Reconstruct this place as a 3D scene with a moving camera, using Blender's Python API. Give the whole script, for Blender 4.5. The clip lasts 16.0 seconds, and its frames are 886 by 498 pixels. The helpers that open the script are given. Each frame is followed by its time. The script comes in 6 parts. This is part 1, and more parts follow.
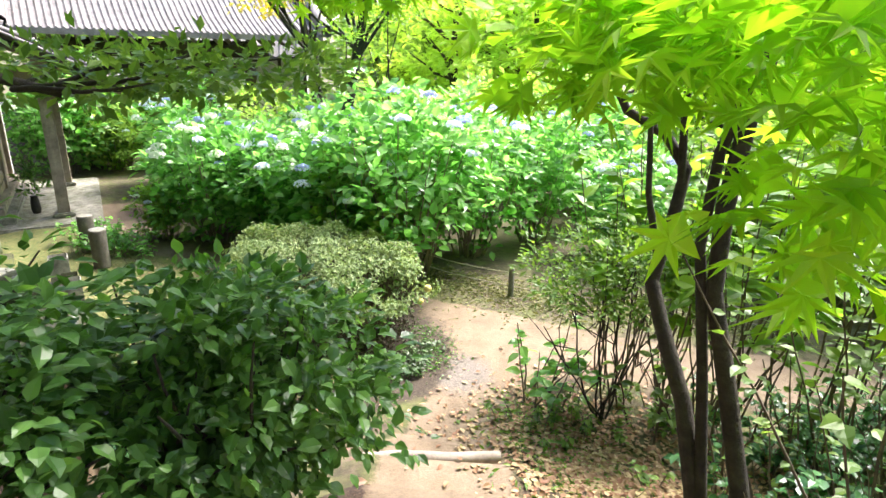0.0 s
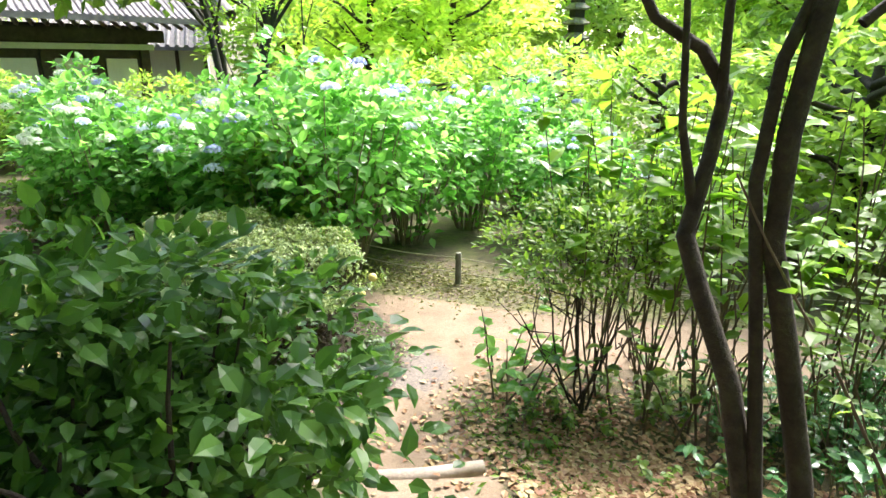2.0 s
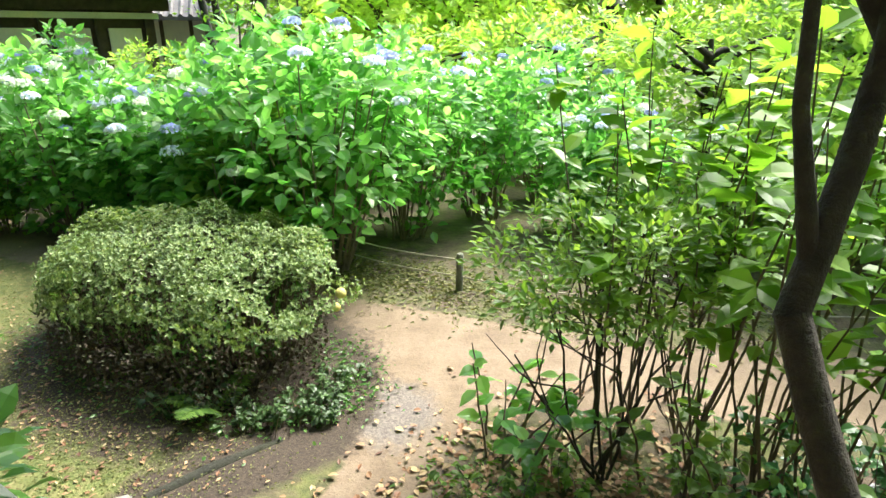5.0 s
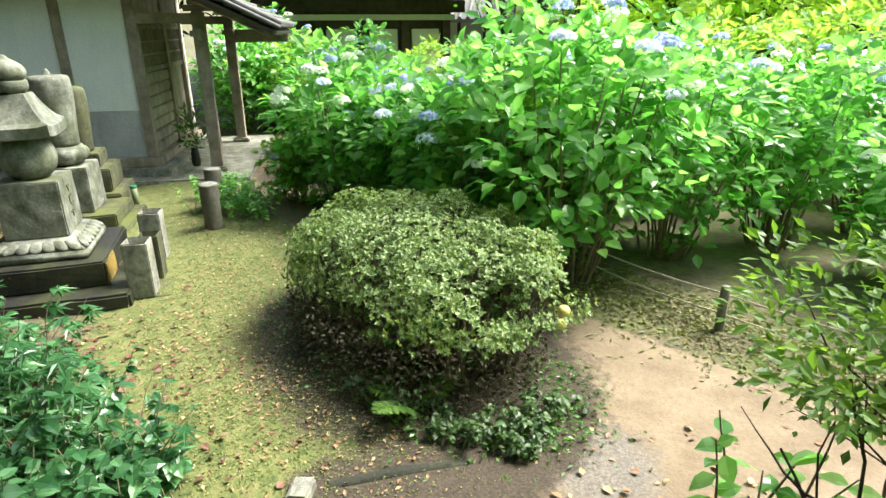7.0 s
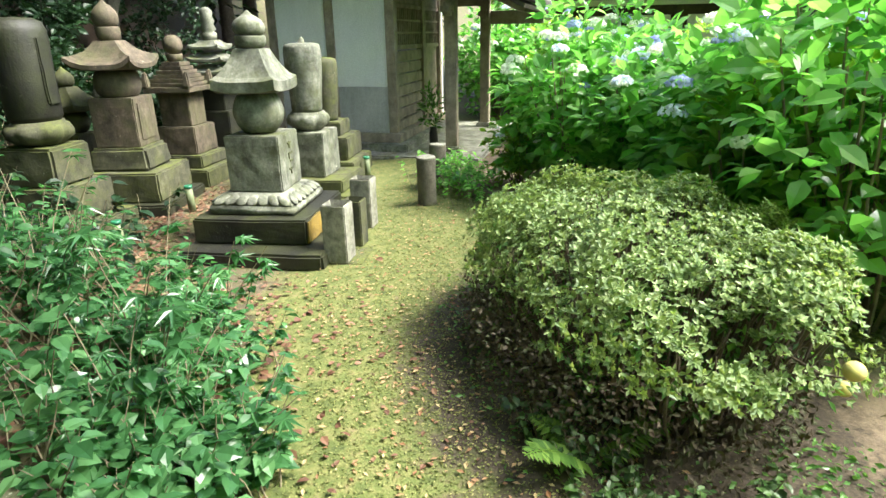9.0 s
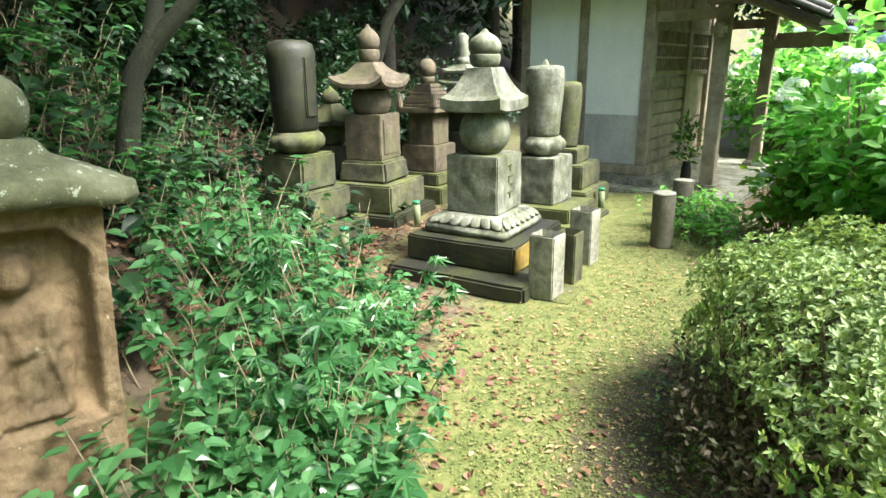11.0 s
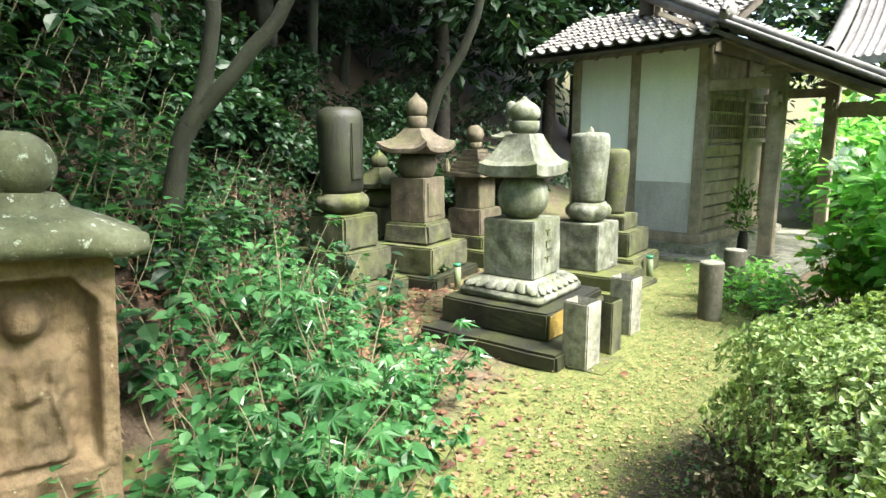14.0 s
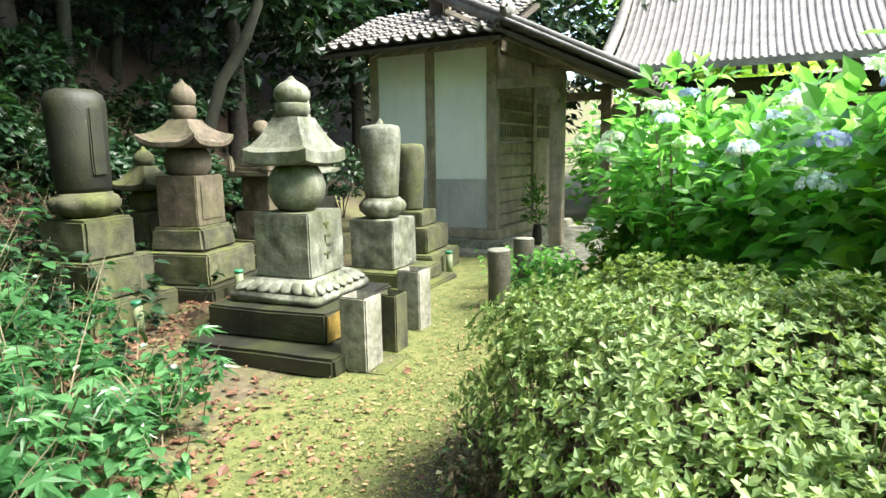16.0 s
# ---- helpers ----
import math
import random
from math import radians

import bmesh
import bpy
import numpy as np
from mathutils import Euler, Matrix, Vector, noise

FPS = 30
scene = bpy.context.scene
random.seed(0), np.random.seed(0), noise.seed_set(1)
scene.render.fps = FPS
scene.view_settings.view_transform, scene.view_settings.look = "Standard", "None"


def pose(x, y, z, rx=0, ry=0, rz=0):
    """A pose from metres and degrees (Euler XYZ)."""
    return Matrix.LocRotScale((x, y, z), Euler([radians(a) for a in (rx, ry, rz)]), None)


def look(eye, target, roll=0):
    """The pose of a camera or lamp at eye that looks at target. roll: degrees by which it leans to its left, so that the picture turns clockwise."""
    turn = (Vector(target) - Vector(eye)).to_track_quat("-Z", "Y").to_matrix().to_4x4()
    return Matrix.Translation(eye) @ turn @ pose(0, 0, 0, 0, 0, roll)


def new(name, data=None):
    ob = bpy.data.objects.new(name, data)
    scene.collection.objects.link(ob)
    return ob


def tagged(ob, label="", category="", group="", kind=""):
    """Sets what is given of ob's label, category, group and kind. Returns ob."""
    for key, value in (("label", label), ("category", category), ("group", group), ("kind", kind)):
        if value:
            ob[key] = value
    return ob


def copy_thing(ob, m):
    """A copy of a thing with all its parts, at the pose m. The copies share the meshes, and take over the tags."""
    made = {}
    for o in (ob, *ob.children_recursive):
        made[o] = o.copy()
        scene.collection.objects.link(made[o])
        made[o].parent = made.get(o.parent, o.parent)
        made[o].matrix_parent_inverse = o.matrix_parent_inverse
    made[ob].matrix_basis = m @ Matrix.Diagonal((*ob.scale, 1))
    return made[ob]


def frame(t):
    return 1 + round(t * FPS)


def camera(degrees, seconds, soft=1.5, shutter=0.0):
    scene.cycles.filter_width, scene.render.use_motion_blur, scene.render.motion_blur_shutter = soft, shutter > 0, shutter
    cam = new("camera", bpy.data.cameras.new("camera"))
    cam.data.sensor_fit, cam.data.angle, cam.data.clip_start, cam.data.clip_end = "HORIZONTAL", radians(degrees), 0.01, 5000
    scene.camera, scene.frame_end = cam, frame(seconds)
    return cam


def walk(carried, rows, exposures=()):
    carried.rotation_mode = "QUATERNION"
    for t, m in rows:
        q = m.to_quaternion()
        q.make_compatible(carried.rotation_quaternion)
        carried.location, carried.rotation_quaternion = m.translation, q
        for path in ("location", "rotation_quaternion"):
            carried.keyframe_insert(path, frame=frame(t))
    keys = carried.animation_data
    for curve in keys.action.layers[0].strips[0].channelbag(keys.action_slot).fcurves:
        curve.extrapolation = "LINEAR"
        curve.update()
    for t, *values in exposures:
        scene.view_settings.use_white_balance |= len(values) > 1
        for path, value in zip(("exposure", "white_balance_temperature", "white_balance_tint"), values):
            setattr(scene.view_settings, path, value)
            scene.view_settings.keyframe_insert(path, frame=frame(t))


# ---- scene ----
cam = camera(73.2, 16.0, soft=1.5)
# seconds, place, turn
ROWS = [
    (0.0, 0.707, 1.34, 2.472, 71.74, -1.11, 5.02),
    (0.5, 0.671, 1.512, 2.411, 71.71, -1.17, 3.02),
    (1.0, 0.547, 1.745, 2.265, 71.82, -1.23, 1.47),
    (1.5, 0.482, 1.816, 2.248, 71.93, -1.11, 0.06),
    (2.0, 0.457, 1.868, 2.157, 71.78, -0.91, -3.45),
    (2.5, 0.538, 2.003, 2.157, 71.57, -0.92, -6.7),
    (3.0, 0.634, 2.238, 2.024, 71.58, -0.72, -9.66),
    (5.5, 0.754, 2.855, 2.071, 68.93, -0.3, 5.63),
    (6.0, 0.737, 2.952, 2.056, 69.11, 0.01, 13.13),
    (6.5, 0.775, 3.086, 1.942, 69.32, 0.15, 19.15),
    (7.0, 0.815, 3.24, 1.932, 69.61, 0.34, 25.31),
    (7.5, 0.755, 3.38, 1.814, 69.6, 0.44, 32.07),
    (8.0, 0.659, 3.531, 1.778, 69.78, 0.76, 38.37),
    (8.5, 0.651, 3.764, 1.634, 69.95, 0.96, 43.88),
    (9.0, 0.614, 3.963, 1.584, 70.19, 1.01, 49.72),
    (9.5, 0.471, 4.085, 1.51, 70.24, 1.32, 56.21),
    (10.0, 0.347, 4.206, 1.478, 70.93, 1.56, 63.32),
    (12.5, 0.474, 4.426, 1.489, 76.82, 0.02, 81.29),
    (13.0, 0.446, 4.443, 1.488, 78.0, 0.1, 81.48),
    (13.5, 0.425, 4.474, 1.483, 78.97, 0.28, 81.17),
    (14.0, 0.413, 4.526, 1.472, 79.59, 0.44, 79.91),
    (14.5, 0.432, 4.629, 1.429, 80.05, 0.71, 76.97),
    (15.0, 0.387, 4.738, 1.394, 80.33, 0.75, 73.3),
    (15.5, 0.275, 4.854, 1.295, 80.56, 0.82, 69.17),
    (16.0, 0.182, 4.981, 1.267, 80.78, 0.91, 63.61),
]
EXPOSURES = [(0.0, 2.35, 6500, 18), (3.0, 2.3, 6500, 16), (6.0, 2.05, 6500, 8), (9.0, 2.2, 6600, 5), (12.5, 2.45, 6550, 6), (14.5, 2.5, 6600, 5), (16.0, 2.3, 6550, 5)]
walk(cam, [(t, pose(x, y, z, rx, ry, rz)) for t, x, y, z, rx, ry, rz in ROWS], EXPOSURES)

# ---- light ----
world = bpy.data.worlds.new("sky")
scene.world = world
world.use_nodes = True
wn = world.node_tree
sky = wn.nodes.new("ShaderNodeTexSky")
sky.sky_type = "NISHITA"
sky.sun_disc = False
SUN_UP, SUN_TURN = 54.0, 44.0
sky.sun_elevation, sky.sun_rotation = radians(SUN_UP), radians(SUN_TURN)
sky.air_density, sky.dust_density, sky.ozone_density = 1.0, 2.5, 1.0
wn.links.new(sky.outputs[0], wn.nodes["Background"].inputs[0])
wn.nodes["Background"].inputs[1].default_value = 0.15
sun = new("sun", bpy.data.lights.new("sun", "SUN"))
sun.data.energy, sun.data.angle, sun.data.color = 3.5, radians(24), (1.0, 0.97, 0.91)
sx, sy = math.sin(radians(SUN_TURN)), math.cos(radians(SUN_TURN))
sun.matrix_world = look((0, 0, 0), (-sx * math.cos(radians(SUN_UP)), -sy * math.cos(radians(SUN_UP)), -math.sin(radians(SUN_UP))))

# ---- materials ----
def ramp(nt, fac, stops):
    n = nt.nodes.new("ShaderNodeValToRGB")
    while len(n.color_ramp.elements) < len(stops):
        n.color_ramp.elements.new(0.5)
    for e, (p, c) in zip(n.color_ramp.elements, stops):
        e.position, e.color = p, (*c, 1)
    nt.links.new(fac, n.inputs[0])
    return n.outputs[0]


def noise_tex(nt, scale, detail=6, rough=0.6, vec=None):
    n = nt.nodes.new("ShaderNodeTexNoise")
    n.inputs["Scale"].default_value, n.inputs["Detail"].default_value, n.inputs["Roughness"].default_value = scale, detail, rough
    if vec is None:
        vec = nt.nodes.new("ShaderNodeNewGeometry").outputs["Position"]
    nt.links.new(vec, n.inputs["Vector"])
    return n.outputs["Fac"]


def mixed(nt, fac, a, b, mode="MIX"):
    n = nt.nodes.new("ShaderNodeMix")
    n.data_type, n.blend_type = "RGBA", mode
    for v, s in ((fac, n.inputs[0]), (a, n.inputs[6]), (b, n.inputs[7])):
        if isinstance(v, (int, float)):
            s.default_value = v
        elif isinstance(v, tuple):
            s.default_value = (*v, 1)
        else:
            nt.links.new(v, s)
    return n.outputs[2]


def bumped(nt, height, strength, dist=0.01):
    n = nt.nodes.new("ShaderNodeBump")
    n.inputs["Strength"].default_value, n.inputs["Distance"].default_value = strength, dist
    nt.links.new(height, n.inputs["Height"])
    return n.outputs[0]


def fresh(name):
    m = bpy.data.materials.new(name)
    m.use_nodes = True
    return m, m.node_tree, m.node_tree.nodes["Principled BSDF"]


def leaf_mat(name, dark, mid, light, rough=0.45, through_light=0.35, tint=None):
    """Leaves: colour from leaf to leaf, light shining through the blade."""
    m, nt, p = fresh(name)
    g = nt.nodes.new("ShaderNodeNewGeometry")
    col = ramp(nt, g.outputs["Random Per Island"], [(0.0, dark), (0.5, mid), (1.0, light)])
    big = noise_tex(nt, 2.2, 2)
    col = mixed(nt, ramp(nt, big, [(0.35, (0, 0, 0)), (0.7, (0.5, 0.5, 0.5))]), col, mid)
    nt.links.new(col, p.inputs["Base Color"])
    p.inputs["Roughness"].default_value = rough
    p.inputs["Specular IOR Level"].default_value = 0.4
    tr = nt.nodes.new("ShaderNodeBsdfTranslucent")
    t2 = mixed(nt, 1.0, col, tint or (1.0, 1.0, 0.45), "MULTIPLY")
    bright = mixed(nt, 1.0, t2, (1.9, 1.9, 1.9), "MULTIPLY")
    nt.links.new(bright, tr.inputs[0])
    mx = nt.nodes.new("ShaderNodeMixShader")
    mx.inputs[0].default_value = through_light
    nt.links.new(p.outputs[0], mx.inputs[1])
    nt.links.new(tr.outputs[0], mx.inputs[2])
    nt.links.new(mx.outputs[0], nt.nodes["Material Output"].inputs[0])
    return m


def rough_mat(name, stops, scale, rough=0.85, bump=0.4, fine=60, spots=None, moss=None, metal=0.0, bdist=0.01, streak=0.0):
    """Stone, bark, plaster, wood: two scales of colour, fine relief, spots, moss on faces that look up."""
    m, nt, p = fresh(name)
    pos = nt.nodes.new("ShaderNodeTexCoord").outputs["Object"]
    a = noise_tex(nt, scale, 8, 0.65, pos)
    col = ramp(nt, a, stops)
    f = noise_tex(nt, fine, 4, 0.7, pos)
    col = mixed(nt, 0.35, col, ramp(nt, f, [(0.3, (0.25, 0.25, 0.25)), (0.7, (1, 1, 1))]), "MULTIPLY")
    if streak:
        bump, bdist = bump * 1.5, bdist * 1.3
        mp = nt.nodes.new("ShaderNodeMapping")
        mp.inputs["Scale"].default_value = (3.5, 3.5, 0.9)
        nt.links.new(pos, mp.inputs["Vector"])
        st = noise_tex(nt, 1.6, 7, 0.7, mp.outputs[0])
        col = mixed(nt, streak, col, ramp(nt, st, [(0.36, (0.22, 0.24, 0.2)), (0.58, (1, 1, 1))]), "MULTIPLY")
    if spots:
        s = noise_tex(nt, scale * 3.1, 5, 0.7, pos)
        col = mixed(nt, ramp(nt, s, [(spots[1], (0, 0, 0)), (spots[1] + 0.06, (1, 1, 1))]), col, spots[0])
    if moss:
        crust = noise_tex(nt, scale * 1.9, 9, 0.8, pos)
        col = mixed(nt, 0.8, col, ramp(nt, crust, [(0.36, (0.38, 0.39, 0.33)), (0.5, (0.95, 0.95, 0.93)), (0.64, (1.35, 1.34, 1.26))]), "MULTIPLY")
        alg = noise_tex(nt, scale * 0.55, 7, 0.75, pos)
        col = mixed(nt, ramp(nt, alg, [(0.46, (0, 0, 0)), (0.66, (0.75, 0.75, 0.75))]), col, tuple(c * 0.8 for c in moss[0]))
        g = nt.nodes.new("ShaderNodeNewGeometry")
        sep = nt.nodes.new("ShaderNodeSeparateXYZ")
        nt.links.new(g.outputs["Normal"], sep.inputs[0])
        ms = noise_tex(nt, scale * 1.3, 6, 0.7, pos)
        mul = nt.nodes.new("ShaderNodeMath")
        mul.operation = "MULTIPLY_ADD"
        nt.links.new(sep.outputs[2], mul.inputs[0])
        mul.inputs[1].default_value = 0.18
        nt.links.new(ms, mul.inputs[2])
        col = mixed(nt, ramp(nt, mul.outputs[0], [(moss[1], (0, 0, 0)), (moss[1] + 0.15, (0.85, 0.85, 0.85))]), col, moss[0])
    nt.links.new(col, p.inputs["Base Color"])
    p.inputs["Roughness"].default_value, p.inputs["Metallic"].default_value = rough, metal
    nt.links.new(bumped(nt, mixed(nt, 0.5, a, f), bump, bdist), p.inputs["Normal"])
    return m


def plain_mat(name, col, rough=0.6, metal=0.0):
    m, nt, p = fresh(name)
    pos = nt.nodes.new("ShaderNodeTexCoord").outputs["Object"]
    a = noise_tex(nt, 14, 5, 0.6, pos)
    dark = tuple(c * 0.7 for c in col)
    nt.links.new(ramp(nt, a, [(0.3, dark), (0.65, col)]), p.inputs["Base Color"])
    p.inputs["Roughness"].default_value, p.inputs["Metallic"].default_value = rough, metal
    return m


MOSS = (0.075, 0.088, 0.022)
STONE = rough_mat("grey_stone", [(0.28, (0.06, 0.066, 0.048)), (0.5, (0.20, 0.205, 0.172)), (0.72, (0.38, 0.38, 0.335))], 5, moss=(MOSS, 0.68), spots=((0.46, 0.46, 0.41), 0.66), streak=0.65)
STONE_MOSSY = rough_mat("mossy_stone", [(0.25, (0.03, 0.031, 0.018)), (0.55, (0.085, 0.084, 0.05)), (0.8, (0.20, 0.19, 0.13))], 5, moss=((0.085, 0.10, 0.016), 0.60), streak=0.65, spots=((0.40, 0.40, 0.34), 0.68))
STONE_DARK = rough_mat("dark_wet_stone", [(0.25, (0.007, 0.007, 0.005)), (0.55, (0.017, 0.017, 0.012)), (0.8, (0.05, 0.048, 0.032))], 4, rough=0.6, moss=((0.034, 0.040, 0.009), 0.70), streak=0.5, spots=((0.11, 0.11, 0.085), 0.66))
STONE_BROWN = rough_mat("brown_stone", [(0.25, (0.055, 0.042, 0.03)), (0.55, (0.135, 0.104, 0.076)), (0.8, (0.26, 0.205, 0.155))], 6, moss=((0.10, 0.105, 0.04), 0.72), spots=((0.38, 0.33, 0.27), 0.68), streak=0.6)
STONE_TAN = rough_mat("tan_stone", [(0.25, (0.095, 0.06, 0.032)), (0.5, (0.205, 0.14, 0.078)), (0.8, (0.33, 0.245, 0.15))], 7, spots=((0.38, 0.33, 0.25), 0.66), bump=0.6, streak=0.6)
STONE_LICHEN = rough_mat("lichened_stone", [(0.3, (0.05, 0.055, 0.028)), (0.55, (0.115, 0.12, 0.066)), (0.75, (0.20, 0.20, 0.135))], 8, spots=((0.40, 0.43, 0.36), 0.60), bump=0.7)
YELLOW = rough_mat("yellow_lichen_stone", [(0.3, (0.12, 0.085, 0.02)), (0.55, (0.26, 0.17, 0.025)), (0.75, (0.40, 0.28, 0.05))], 9, streak=0.5)
CONCRETE = rough_mat("pale_concrete", [(0.3, (0.21, 0.20, 0.17)), (0.7, (0.37, 0.36, 0.315))], 7, streak=0.55, moss=(MOSS, 0.72))
PLASTER = rough_mat("white_plaster", [(0.3, (0.74, 0.74, 0.71)), (0.7, (0.84, 0.84, 0.82))], 1.5, rough=0.9, bump=0.08, streak=0.08)
PLASTER_GREY = rough_mat("grey_plaster", [(0.3, (0.40, 0.39, 0.37)), (0.7, (0.52, 0.51, 0.49))], 2.5, rough=0.9, bump=0.1, streak=0.25)
WOOD_OLD = rough_mat("weathered_wood", [(0.3, (0.21, 0.17, 0.125)), (0.55, (0.36, 0.30, 0.225)), (0.8, (0.47, 0.41, 0.32))], 6, bump=0.5, streak=0.45)
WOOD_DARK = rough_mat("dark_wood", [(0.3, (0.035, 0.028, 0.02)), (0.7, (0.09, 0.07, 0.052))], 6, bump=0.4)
TILE = rough_mat("grey_roof_tile", [(0.25, (0.075, 0.07, 0.068)), (0.55, (0.18, 0.168, 0.16)), (0.8, (0.30, 0.28, 0.265))], 4, rough=0.7, spots=((0.42, 0.30, 0.25), 0.63))
BARK = rough_mat("dark_bark", [(0.3, (0.014, 0.011, 0.008)), (0.55, (0.042, 0.034, 0.024)), (0.72, (0.062, 0.056, 0.036)), (0.85, (0.10, 0.10, 0.07))], 14, bump=1.0, bdist=0.02)
BARK_MOSS = rough_mat("mossy_bark", [(0.3, (0.011, 0.011, 0.006)), (0.6, (0.026, 0.028, 0.013)), (0.85, (0.06, 0.064, 0.03))], 6, bump=0.8, bdist=0.02)
TWIG = rough_mat("brown_twig", [(0.3, (0.06, 0.045, 0.03)), (0.7, (0.17, 0.13, 0.085))], 12, bump=0.3)
STUMP = rough_mat("grey_stump", [(0.3, (0.085, 0.075, 0.055)), (0.7, (0.20, 0.18, 0.14))], 9, bump=0.7, streak=0.6)
CANE = rough_mat("pale_cane", [(0.3, (0.12, 0.10, 0.06)), (0.7, (0.26, 0.22, 0.14))], 12, bump=0.3)
LOG = rough_mat("pale_step_timber", [(0.3, (0.20, 0.16, 0.12)), (0.7, (0.38, 0.33, 0.27))], 8, bump=0.5)
ROPE = plain_mat("pale_rope", (0.42, 0.38, 0.28), 0.9)
GREEN_METAL = plain_mat("green_tin", (0.02, 0.16, 0.08), 0.4)
BAMBOO = plain_mat("grey_green_bamboo", (0.16, 0.19, 0.10), 0.6)
# Near-black that stands in for the shade inside the holders' holes.
HOLE_SHADE = plain_mat("dark_hollow", (0.01, 0.01, 0.01), 0.9)
FRUIT = plain_mat("pale_yellow_seed_head", (0.55, 0.48, 0.14), 0.7)

L_AZALEA = leaf_mat("azalea_leaf", (0.06, 0.115, 0.035), (0.165, 0.24, 0.085), (0.33, 0.40, 0.19), 0.5, 0.3)
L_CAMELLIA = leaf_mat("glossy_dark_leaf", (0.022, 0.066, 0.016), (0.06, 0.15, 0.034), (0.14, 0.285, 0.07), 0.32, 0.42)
L_HYDRANGEA = leaf_mat("hydrangea_leaf", (0.055, 0.165, 0.045), (0.145, 0.32, 0.085), (0.31, 0.48, 0.20), 0.22, 0.58, (0.8, 1.0, 0.5))
L_BRIGHT = leaf_mat("bright_leaf", (0.06, 0.15, 0.018), (0.115, 0.24, 0.03), (0.20, 0.33, 0.055), 0.4, 0.5)
L_MAPLE = leaf_mat("maple_leaf", (0.16, 0.32, 0.015), (0.26, 0.45, 0.025), (0.37, 0.55, 0.05), 0.5, 0.62)
L_SHRUB = leaf_mat("small_shrub_leaf", (0.045, 0.105, 0.018), (0.10, 0.19, 0.034), (0.20, 0.31, 0.07), 0.45, 0.45)
L_FERN = leaf_mat("undergrowth_leaf", (0.022, 0.074, 0.026), (0.052, 0.145, 0.052), (0.145, 0.295, 0.125), 0.24, 0.36, (0.8, 1.0, 0.6))
# Far below leaf green: the bank's deep shade is put into this colour.
L_BANK = leaf_mat("shaded_bank_leaf", (0.005, 0.018, 0.008), (0.012, 0.038, 0.014), (0.03, 0.07, 0.026), 0.45, 0.2)
# Dark brown that holds the shade under the azalea's crown.
L_SKIRT = leaf_mat("underside_dark_leaf", (0.03, 0.02, 0.012), (0.058, 0.044, 0.024), (0.055, 0.075, 0.03), 0.7, 0.1)
L_SKIRT_GREEN = leaf_mat("low_plant_leaf", (0.015, 0.035, 0.010), (0.035, 0.075, 0.020), (0.09, 0.16, 0.045), 0.45, 0.25)
# Undergrowth leaf again, slightly darker, with shade put into the colour.
L_MID = leaf_mat("shaded_undergrowth_leaf", (0.018, 0.065, 0.022), (0.045, 0.13, 0.045), (0.12, 0.26, 0.11), 0.25, 0.35, (0.8, 1.0, 0.6))
L_WOODS = leaf_mat("woods_leaf", (0.11, 0.22, 0.04), (0.21, 0.35, 0.075), (0.36, 0.49, 0.15), 0.5, 0.5)
# Paler copy of the woods leaf; bright far haze is put into its colour.
L_WOODS_PALE = leaf_mat("hazy_woods_leaf", (0.28, 0.42, 0.08), (0.44, 0.57, 0.15), (0.60, 0.70, 0.28), 0.5, 0.55)
L_YELLOW = leaf_mat("yellow_leaf", (0.50, 0.42, 0.03), (0.62, 0.52, 0.06), (0.70, 0.62, 0.14), 0.5, 0.5)
PETAL = leaf_mat("hydrangea_petal", (0.42, 0.48, 0.62), (0.58, 0.63, 0.72), (0.7, 0.75, 0.78), 0.6, 0.3, (1, 1, 1))
PETAL_BLUE = leaf_mat("blue_petal", (0.24, 0.28, 0.55), (0.36, 0.4, 0.66), (0.48, 0.52, 0.72), 0.6, 0.3, (1, 1, 1))
PETAL_PALE = leaf_mat("pale_petal", (0.55, 0.60, 0.50), (0.68, 0.72, 0.60), (0.78, 0.80, 0.72), 0.6, 0.3, (1, 1, 1))
L_DEAD = leaf_mat("fallen_leaf", (0.17, 0.07, 0.032), (0.27, 0.16, 0.08), (0.42, 0.34, 0.17), 0.6, 0.1, (1, 1, 1))
L_DEAD_DARK = leaf_mat("dark_fallen_leaf", (0.06, 0.026, 0.016), (0.13, 0.062, 0.036), (0.24, 0.14, 0.085), 0.6, 0.1, (1, 1, 1))


# ---- helpers of this scene ----
def np_mesh(name, verts, tris, mats, smooth=False):
    me = bpy.data.meshes.new(name)
    verts, tris = np.asarray(verts, np.float32), np.asarray(tris, np.int32)
    k = tris.shape[1]
    me.vertices.add(len(verts))
    me.vertices.foreach_set("co", verts.ravel())
    me.loops.add(tris.size)
    me.loops.foreach_set("vertex_index", tris.ravel())
    me.polygons.add(len(tris))
    me.polygons.foreach_set("loop_start", np.arange(0, tris.size, k, dtype=np.int32))
    me.polygons.foreach_set("loop_total", np.full(len(tris), k, np.int32))
    me.polygons.foreach_set("use_smooth", np.full(len(tris), smooth))
    me.update(calc_edges=True)
    me.materials.append(mats)
    return me


def part(name, bm, material, parent=None, label="", smooth=False):
    """One bmesh as one mesh object under a thing or a part."""
    me = bpy.data.meshes.new(name)
    if smooth:
        for f in bm.faces:
            f.smooth = True
    bm.to_mesh(me)
    bm.free()
    me.materials.append(material)
    ob = new(name, me)
    ob.parent = parent
    return tagged(ob, label)


def np_part(name, verts, tris, material, parent=None, label="", smooth=False):
    ob = new(name, np_mesh(name, verts, tris, material, smooth))
    ob.parent = parent
    return tagged(ob, label)


def thing(name, m, label, category, group="", kind=""):
    ob = new(name)
    ob.empty_display_size = 0.1
    ob.matrix_basis = m
    return tagged(ob, label, category, group, kind)


